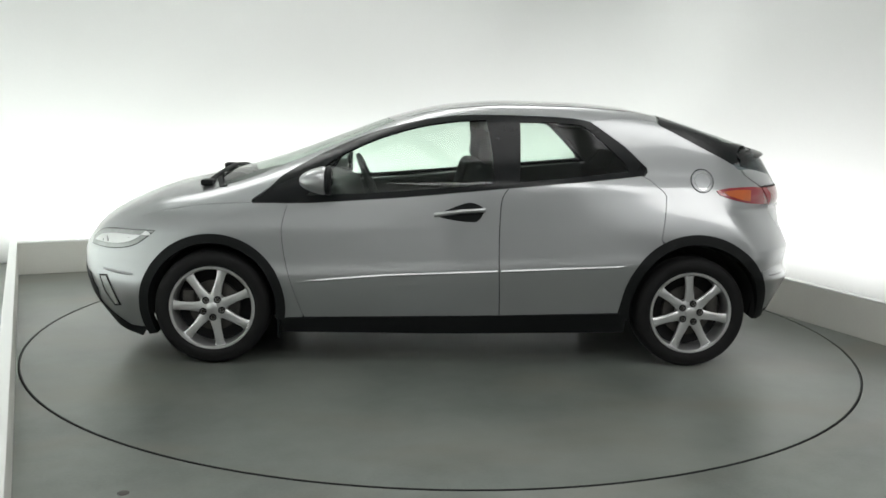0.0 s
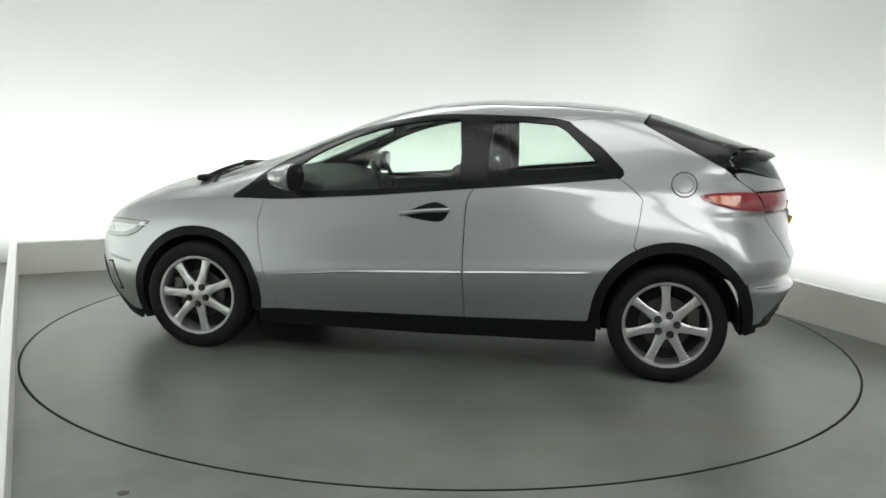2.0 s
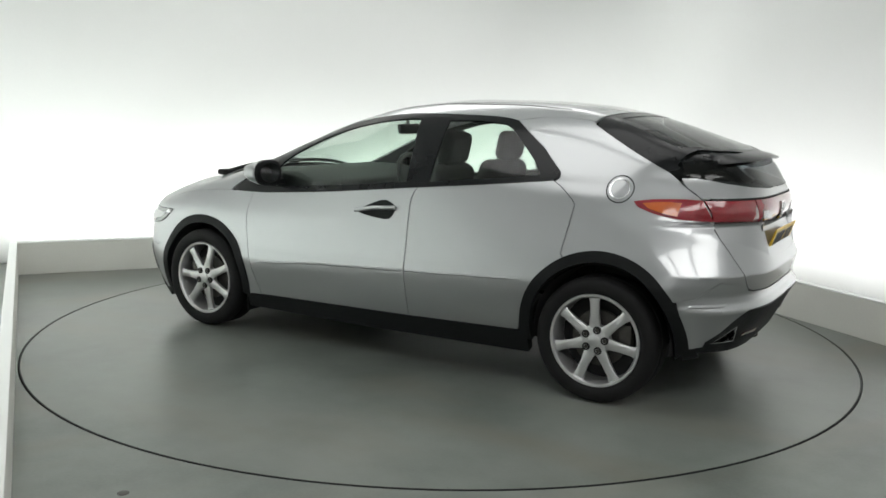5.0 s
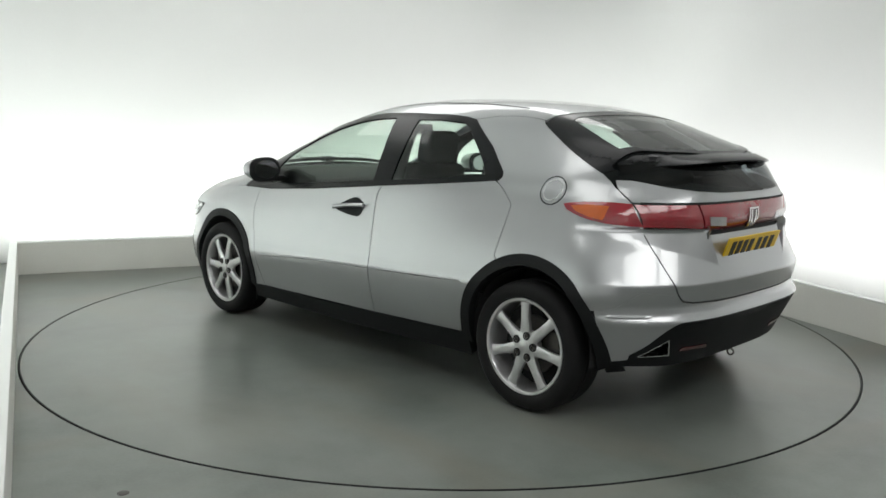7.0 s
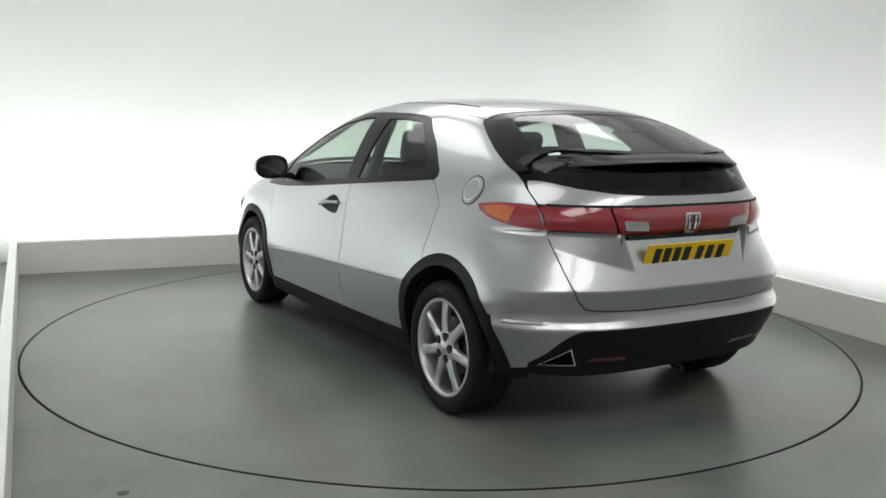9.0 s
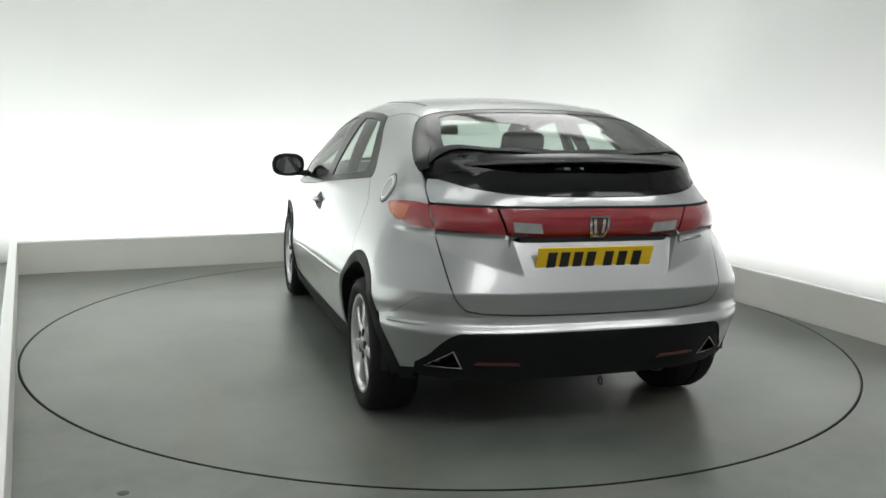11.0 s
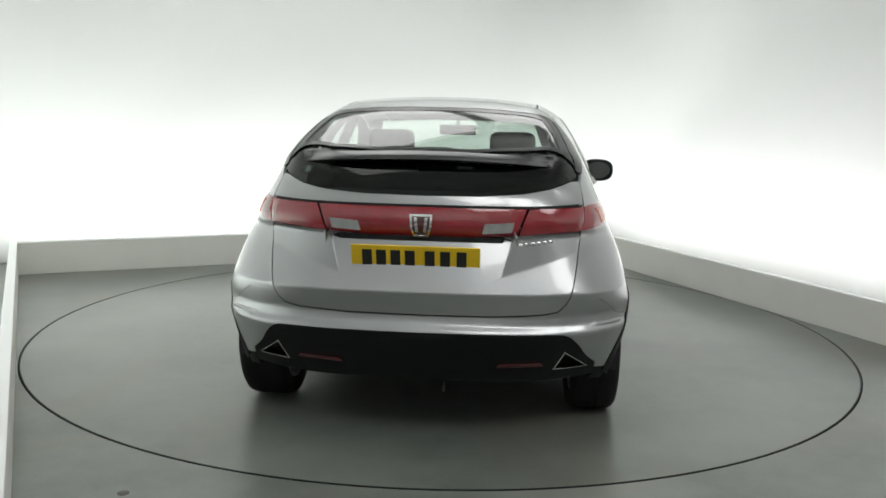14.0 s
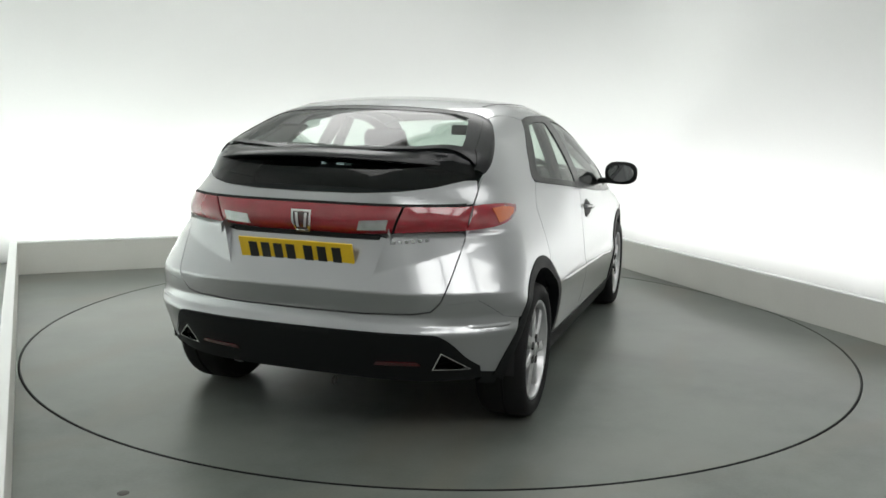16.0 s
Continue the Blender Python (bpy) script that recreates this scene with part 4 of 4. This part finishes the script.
    # dark plate closes the opening; its colour stands for the shade within
    pair("exhaust", prism([(0.706, 0.312), (0.600, 0.404), (0.546, 0.308)], 0.01, m=Matrix(((0, 0, 1, -0.50), (1, 0, 0, 0), (0, 1, 0, 0), (0, 0, 0, 1)))), DARK, c, "dark plate for the shade inside the exhaust opening")
    refl = [(0.315, 0.328), (0.515, 0.338), (0.50, 0.352), (0.33, 0.346)]
    panel("reflector", refl, "rear", DEEPRED, c, "dark red bumper reflector", both=True, lift=0.001, gap=0)

    # --- plate, emblem, badges, handles, fuel flap
    tilt = Matrix.Translation((-0.672, 0.018, 0.780)) @ pose(0, 0, 0, 0, -19, 0)
    plate = part("number_plate", box((0.008, 0.520, 0.111), (0, 0, 0), 0.003), YELLOW, c, "yellow rear number plate")
    plate.matrix_local = Matrix.Translation(-Vector(MID)) @ tilt
    for i, y in enumerate((0.195, 0.138, 0.080, 0.022, -0.058, -0.120, -0.186)):
        b = part("plate_bar", box((0.003, 0.040, 0.072), (-0.0045, y, 0), 0.001), INK, plate)
    part("plate_strip", box((0.004, 0.40, 0.018), (-0.010, -0.02, -0.064), 0.001), INK, c, "dark dealer strip").matrix_local = Matrix.Translation(-Vector(MID)) @ tilt
    eo = [(-0.046, 0.955), (0.046, 0.955), (0.043, 0.905), (0.030, 0.873), (-0.030, 0.873), (-0.043, 0.905)]
    panel("emblem", eo, "rear", CHROME, c, "chrome emblem frame", holes=[inset(eo, 0.009)], lift=0.017, depth=0.012, gap=0)
    panel("emblem_centre", inset(eo, 0.010), "rear", DEEPRED, c, "dark red emblem centre", lift=0.012, depth=0.008, gap=0)
    for y in (0.016, -0.016):
        bar_out = [(y * 1.35 - 0.006, 0.942), (y * 1.35 + 0.006, 0.942), (y + 0.006, 0.886), (y - 0.006, 0.886)]
        panel("emblem_bar", bar_out, "rear", CHROME, c, "", lift=0.017, depth=0.008, gap=0)
    for i in range(6):
        y = -0.400 - 0.024 * i
        (pp,), (nn,) = lay([(y, 0.842 + 0.002 * i)], "rear")
        part("badge_bar", local(box((0.006, 0.017, 0.012), pp + nn * 0.004, 0.002)), CHROME, c)

    # flat black patch instead of a hollow: shade behind the handle, as colour
    handle_shade = smooth_line([(1.435, 0.812), (1.36, 0.848), (1.26, 0.884), (1.20, 0.872), (1.165, 0.848)], 4) + smooth_line([(1.19, 0.800), (1.225, 0.780), (1.32, 0.786), (1.40, 0.800)], 4)
    panel("handle_shade", handle_shade, "side", BLACK, c, "flat dark patch for the shaded door-handle recess", both=True, lift=0.0015, gap=0, depth=0.003)
    (p0, p1, p2), (n0, n1, n2) = lay([(1.44, 0.815), (1.30, 0.836), (1.168, 0.846)], "side")
    bm = tube([p0 + n0 * 0.004, (p0 + p1) / 2 + n1 * 0.018, p1 + n1 * 0.024, (p1 + p2) / 2 + n1 * 0.024, p2 + n2 * 0.010], 0.012, 10)
    pair("door_handle", bm, PAINT, c, "silver grab door handle")
    (p0, p1), (n0, n1) = lay([(0.62, 1.325), (0.57, 1.27)], "side")
    flap = [(-0.052 + 0.062 * math.cos(a), 1.020 + 0.060 * math.sin(a)) for a in np.linspace(0, 2 * math.pi, 33)[:-1]]
    panel("fuel_flap", flap, "side", PAINT, c, "round silver fuel flap", lift=0.003, gap=0.001, depth=0.006, dome=0.002)
    ring_out, ring_in = ([(-0.052 + q * math.cos(a), 1.020 + 0.97 * q * math.sin(a)) for a in np.linspace(0, 2 * math.pi, 33)[:-1]] for q in (0.050, 0.044))
    panel("flap_rim", ring_out, "side", CHROME, c, "raised bright ring on the fuel flap", holes=[ring_in], lift=0.007, gap=0, depth=0.004)
    flap2 = [(-0.052 + 0.0675 * math.cos(a), 1.020 + 0.0655 * math.sin(a)) for a in np.linspace(0, 2 * math.pi, 33)[:-1]]
    panel("fuel_flap_ring", flap2, "side", BLACK, c, "dark joint round the fuel flap", holes=[flap], lift=0.0008, gap=0, depth=0.002)

    # --- mirrors
    for s in (1, -1):
        bm = bmesh.new()
        bmesh.ops.create_uvsphere(bm, u_segments=24, v_segments=16, radius=1)
        for v in bm.verts:
            x, y, z = v.co
            k = 0.125 if x > 0 else 0.035
            v.co = Vector((x * k, math.copysign(abs(y) ** 0.75, y) * 0.105, math.copysign(abs(z) ** 0.8, z) * 0.074 * (1 - 0.12 * y) * (1 - 0.25 * max(x, 0))))
        bmesh.ops.transform(bm, matrix=Matrix.Translation((2.03, 0.958, 0.996)), verts=bm.verts)
        stalk = box((0.07, 0.12, 0.035), (2.04, 0.862, 0.940), 0.012)
        glass = lathe([(0.0, 0.0), (0.084, 0.0)], 24)
        for v in glass.verts:
            v.co = Vector((1.996 - 0.0125, 0.958 + v.co.x * 1.0, 0.996 + v.co.z * 0.68))
        if s < 0:
            bm, stalk, glass = twin(bm), twin(stalk), twin(glass)
        m = part("door_mirror", local(bm), PAINT, c, "silver door mirror shell", 60)
        part("mirror_foot", local(stalk), BLACK, m, "black mirror foot", 40)
        back = lathe([(0.0, -0.010), (0.085, -0.010), (0.103, -0.004), (0.108, 0.006), (0.104, 0.016), (0.09, 0.022), (0.0, 0.022)], 32)
        for v in back.verts:
            r, d = Vector((v.co.x, v.co.z)), v.co.y
            k = math.atan2(r.y, r.x)
            r = r * (1 + 0.10 * math.sin(2 * k) ** 2)
            v.co = Vector((1.996 + d, s * (0.958 + r.x * 0.99), 0.996 + r.y * 0.70))
        part("mirror_rim", local(back), BLACK, m, "black mirror rim", 40)
        part("mirror_glass", local(glass), MIRROR, m, "mirror glass")

    wheels(c)
    inside_car(c)
    c.location = (*AXIS, 0)
    c.rotation_euler[2] = radians(heading(0))
    return c


def wheels(c):
    """Seven-spoke alloys with low tyres."""
    def one(x, s, spin):
        m = Matrix.Translation((x - CAR_MID[0], s * 0.0 - CAR_MID[1], HUB_Z)) @ (Matrix() if s > 0 else pose(0, 0, 0, 0, 0, 180))
        # barrel and lip; y is outwards
        o = 0.885 if x > 1 else 0.866
        bm = lathe([(RIM_R - 0.004, o - 0.004), (RIM_R, o - 0.010), (RIM_R, o - 0.020), (RIM_R - 0.006, o - 0.20), (RIM_R - 0.022, o - 0.20), (RIM_R - 0.022, o - 0.016), (RIM_R - 0.016, o - 0.006)], 72, True)
        w = part("wheel", bm, ALLOY, c, "silver seven-spoke alloy wheel", 35)
        w.matrix_local = m
        tr = TYRE_R
        prof = [(RIM_R - 0.008, o - 0.012), (RIM_R + 0.006, o - 0.001), (RIM_R + 0.024, o + 0.006), (tr - 0.026, o + 0.004), (tr - 0.010, o - 0.008), (tr - 0.002, o - 0.028),
                (tr, o - 0.055), (tr, o - 0.085), (tr - 0.007, o - 0.088), (tr - 0.007, o - 0.096), (tr, o - 0.099), (tr, o - 0.175), (tr - 0.004, o - 0.195), (tr - 0.02, o - 0.215), (RIM_R, o - 0.205), (RIM_R - 0.008, o - 0.19)]
        part("tyre", lathe(prof, 80, True), RUBBER, w, "low-profile black tyre", 40)
        for k in range(7):
            a = 90 + spin + k * 360 / 7
            sp = bmesh.new()
            rows = []
            for r, hw, y, th in ((0.030, 0.032, o - 0.018, 0.03), (0.075, 0.027, o - 0.014, 0.03), (0.13, 0.0215, o - 0.015, 0.028), (0.185, 0.0225, o - 0.018, 0.026), (0.222, 0.032, o - 0.020, 0.02)):
                rows.append([sp.verts.new(q) for q in ((-hw, y - 0.007, r), (-hw * 0.62, y, r), (hw * 0.62, y, r), (hw, y - 0.007, r), (hw * 0.9, y - th, r), (-hw * 0.9, y - th, r))])
            for p, q in zip(rows, rows[1:]):
                for i in range(6):
                    sp.faces.new((p[i], p[(i + 1) % 6], q[(i + 1) % 6], q[i]))
            sp.faces.new(rows[0]), sp.faces.new(rows[-1][::-1])
            bmesh.ops.rotate(sp, matrix=Matrix.Rotation(radians(90 - a), 3, "Y"), verts=sp.verts)
            part("spoke", sp, ALLOY, w, "", 35)
        part("hub", lathe([(0.0, o - 0.012), (0.055, o - 0.013), (0.075, o - 0.020), (0.078, o - 0.05), (0.0, o - 0.05)], 40), ALLOY, w, "", 35)
        part("hub_cap", lathe([(0.0, o - 0.003), (0.022, o - 0.004), (0.029, o - 0.008), (0.030, o - 0.02)], 28), ALLOY, w, "round hub cap", 35)
        for k in range(5):
            a = radians(90 + (32 if x > 1 else 13) + 72 * k)
            nut = lathe([(0.0, o - 0.008), (0.0095, o - 0.008), (0.011, o - 0.012), (0.011, o - 0.025)], 6)
            # raised dark ring: the shade of the nut hole, put into colour
            cup = lathe([(0.0115, o - 0.0096), (0.0195, o - 0.0100), (0.0195, o - 0.02)], 18)
            mv = Matrix.Translation((0.053 * math.cos(a), 0, 0.053 * math.sin(a)))
            for b, mat, nm in ((nut, STEEL, "wheel_nut"), (cup, DARK, "nut_shade_ring")):
                bmesh.ops.transform(b, matrix=mv, verts=b.verts)
                part(nm, b, mat, w, "", 35)
        part("brake_disc", lathe([(0.06, o - 0.075), (0.138, o - 0.075), (0.140, o - 0.095), (0.06, o - 0.095)], 48, True), STEEL, w, "grey brake disc", 35)
        part("brake_caliper", box((0.07, 0.05, 0.12), (0.135 if x > 1 else -0.135, o - 0.08, 0.03), 0.015), STEEL, w, "cast brake caliper", 40)
        part("wheel_back", lathe([(0.0, o - 0.135), (RIM_R - 0.02, o - 0.135)], 40), DARK, w)
    for x, spin in ((WB, 15), (0.0, -4)):
        for s in (1, -1):
            one(x, s, spin)
    for (cx, cz), r in ((ARCH_F, 0.335), (ARCH_R, 0.348)):
        bm = bmesh.new()
        prof = arc(cx, cz, r, -9, 188, 28)
        rows = [[bm.verts.new((x, y, z)) for x, z in prof] for y in (0.845, 0.56)]
        for i in range(len(prof) - 1):
            bm.faces.new((rows[0][i], rows[0][i + 1], rows[1][i + 1], rows[1][i]))
        bm.faces.new(rows[1])
        pair("wheel_well", bm, DARK, c, "dark wheel well", 40)
    # mud flap behind each front wheel
    pair("mud_flap", box((0.012, 0.20, 0.12), (2.285, 0.745, 0.18), 0.004), BLACK, c, "black mud flap")


def inside_car(c):
    """Dark shell, seats, dashboard and steering wheel seen through the windows."""
    # backing behind the panel joints, following the skin a little way in
    band = [(3.30, 0.60), (3.05, 0.74), (2.45, 0.84), (1.6, 0.895), (0.95, 0.955), (0.30, 1.035), (0.20, 1.15), (0.05, 1.14), (-0.25, 1.06), (-0.40, 0.95), (-0.50, 0.60), (-0.50, 0.30), (-0.40, 0.28)] + arc(*ARCH_R, 0.40, 178, 2, 14) + [(0.40, 0.20), (2.22, 0.17)] + arc(*ARCH_F, 0.37, 172, -10, 14) + [(3.2, 0.22)]
    panel("inner_side", band, "side", DARK, c, "dark inner body side", both=True, lift=-0.022, depth=0.03, gap=0, step=0.06)
    rb = [(0.0, 0.25), (0.6, 0.27), (0.66, 0.45), (0.62, 0.60), (0.64, 0.80), (0.66, 1.0), (0.58, 1.06), (0.4, 1.02), (0, 1.01)]
    rb = rb + [(-y, z) for y, z in rb[::-1][1:-1]]
    panel("inner_tail", rb, "rear", DARK, c, "dark inner tail", lift=-0.065, depth=0.03, gap=0, step=0.06)
    nb = [(0.0, 0.2), (0.62, 0.2), (0.66, 0.6), (0.5, 0.68), (0, 0.70)]
    nb = nb + [(-y, z) for y, z in nb[::-1][1:-1]]
    panel("inner_nose", nb, "front", DARK, c, "dark inner nose", lift=-0.03, depth=0.03, gap=0, step=0.06)
    rl = [(1.63, 0.0), (1.60, 0.44), (1.2, 0.50), (0.7, 0.50), (0.30, 0.47), (0.16, 0.44), (0.14, 0)]
    rl = rl + [(x, -y) for x, y in rl[::-1][1:-1]]
    panel("roof_lining", rl, "top", LINING, c, "pale grey roof lining", lift=-0.030, depth=0.01, gap=0, step=0.08)
    bt = [(3.35, 0.0), (3.2, 0.5), (2.9, 0.64), (2.7, 0.64), (2.74, 0)]
    bt = bt + [(x, -y) for x, y in bt[::-1][1:-1]]
    panel("engine_cover", bt, "top", DARK, c, "dark underside of the bonnet", lift=-0.03, depth=0.01, gap=0, step=0.08)
    # pillar linings behind the glass
    part("floor_pan", local(box((3.5, 1.30, 0.08), (1.45, 0, 0.235), 0.03)), DARK, c, "dark floor pan")
    pair("door_card", box((1.9, 0.05, 0.56), (1.25, 0.73, 0.668), 0.02, pose(0, 0, 0, 0, 5.6, 0)), TRIM, c, "dark door lining")
    # dashboard
    dash = prism([(2.70, 0.62), (2.66, 0.93), (2.45, 0.985), (2.15, 0.985), (1.93, 0.93), (1.88, 0.80), (1.98, 0.60)], 1.34, m=Matrix(((1, 0, 0, 0), (0, 0, 1, -0.67), (0, 1, 0, 0), (0, 0, 0, 1))), bevel=0.03)
    part("dashboard", local(dash), TRIM, c, "dark grey dashboard", 40)
    # steering wheel on the car's right
    ring = [(0.185 * math.cos(a), 0.185 * math.sin(a), 0) for a in np.linspace(0, 2 * math.pi, 41)[:-1]]
    bm = tube(ring, 0.016, 10, True)
    box((0.11, 0.09, 0.04), (0, -0.01, -0.01), 0.015, bm=bm)
    for a in (0, 180, 270):
        box((0.14, 0.03, 0.015), (0.10 * math.cos(radians(a)), 0.10 * math.sin(radians(a)), -0.005), 0.005, Matrix.Rotation(radians(a), 4, "Z"), bm=bm)
    bmesh.ops.transform(bm, matrix=Matrix.Translation((1.84, -0.36, 0.90)) @ pose(0, 0, 0, 0, -66, 0) @ pose(0, 0, 0, 0, 0, -90), verts=bm.verts)
    part("steering_wheel", local(bm), TRIM, c, "black steering wheel", 40)
    # seats
    for y in (0.36, -0.36):
        s = part("front_seat", local(box((0.52, 0.50, 0.20), (1.54, y, 0.47), 0.06, pose(0, 0, 0, 0, -8, 0), segs=3)), FABRIC, c, "dark fabric front seat", 40)
        part("backrest", local(box((0.15, 0.48, 0.60), (1.21, y, 0.78), 0.06, pose(0, 0, 0, 0, -14, 0), segs=3)), FABRIC, s, "", 40)
        part("headrest", local(box((0.10, 0.27, 0.19), (1.105, y, 1.165), 0.045, pose(0, 0, 0, 0, -12, 0), segs=3)), FABRIC, s, "", 40)
        part("headrest_post", local(box((0.02, 0.14, 0.10), (1.125, y, 1.06), 0.005, pose(0, 0, 0, 0, -12, 0))), DARK, s, "", 40)
    b = part("rear_seat", local(box((0.48, 1.26, 0.20), (0.42, 0, 0.52), 0.06, segs=3)), FABRIC, c, "dark fabric rear bench", 40)
    part("backrest", local(box((0.16, 1.26, 0.56), (0.13, 0, 0.82), 0.06, pose(0, 0, 0, 0, -18, 0), segs=3)), FABRIC, b, "", 40)
    for y in (0.40, -0.40, 0.0):
        part("headrest", local(box((0.09, 0.26 if y else 0.2, 0.13), (0.045, y, 1.135), 0.04, pose(0, 0, 0, 0, -14, 0), segs=3)), FABRIC, b, "", 40)
    part("parcel_shelf", local(box((0.50, 1.20, 0.02), (-0.22, 0, 0.985), 0.006)), TRIM, c, "dark parcel shelf")
    mir = part("rear_view_mirror", local(box((0.03, 0.24, 0.065), (1.66, 0, 1.255), 0.012, pose(0, 0, 0, 0, 10, 0))), TRIM, c, "interior rear-view mirror", 40)
    part("mirror_stem", local(box((0.02, 0.02, 0.05), (1.675, 0, 1.295), 0.004)), TRIM, mir)
    pair("pillar_lining", tube([(1.05, 0.735, 0.95), (1.06, 0.66, 1.15), (1.06, 0.58, 1.33)], 0.032, 8), TRIM, c, "dark B-pillar lining")
    cp = [(0.56, 1.30), (0.20, 1.31), (-0.02, 1.19), (-0.22, 1.08), (0.20, 1.02), (0.30, 1.06), (0.40, 1.18)]
    panel("rear_pillar_lining", cp, "side", TRIM, c, "dark C-pillar lining", both=True, lift=-0.03, depth=0.02, gap=0)
    eye = tube([(-0.55 + 0.016 * math.cos(a), -0.10, 0.212 + 0.016 * math.sin(a)) for a in np.linspace(0, 2 * math.pi, 17)[:-1]], 0.005, 8, True)
    part("tow_eye", local(eye), STEEL, c, "small steel towing eye", 40)
    # wipers
    for pts in ([(2.70, 0.60), (2.66, 0.30), (2.665, 0.02)], [(2.70, -0.05), (2.66, -0.35), (2.64, -0.60)]):
        pp, nn = lay(smooth_line(pts, 4), "top")
        part("wiper", local(tube([q + w * 0.012 for q, w in zip(pp, nn)], 0.012, 8)), BLACK, c, "black windscreen wiper", 40)
        part("wiper_pivot", local(box((0.07, 0.09, 0.035), pp[0] + nn[0] * 0.014, 0.012)), BLACK, c, "black wiper pivot cover", 40)


CAR = car()


def motions():
    times = [i * 0.5 for i in range(33)]
    walk(CAR, [(t, pose(*AXIS, 0, 0, 0, heading(t))) for t in times])
    walk(TABLE, [(t, pose(*TABLE_AXIS, 0, 0, 0, heading(t))) for t in times])


motions()
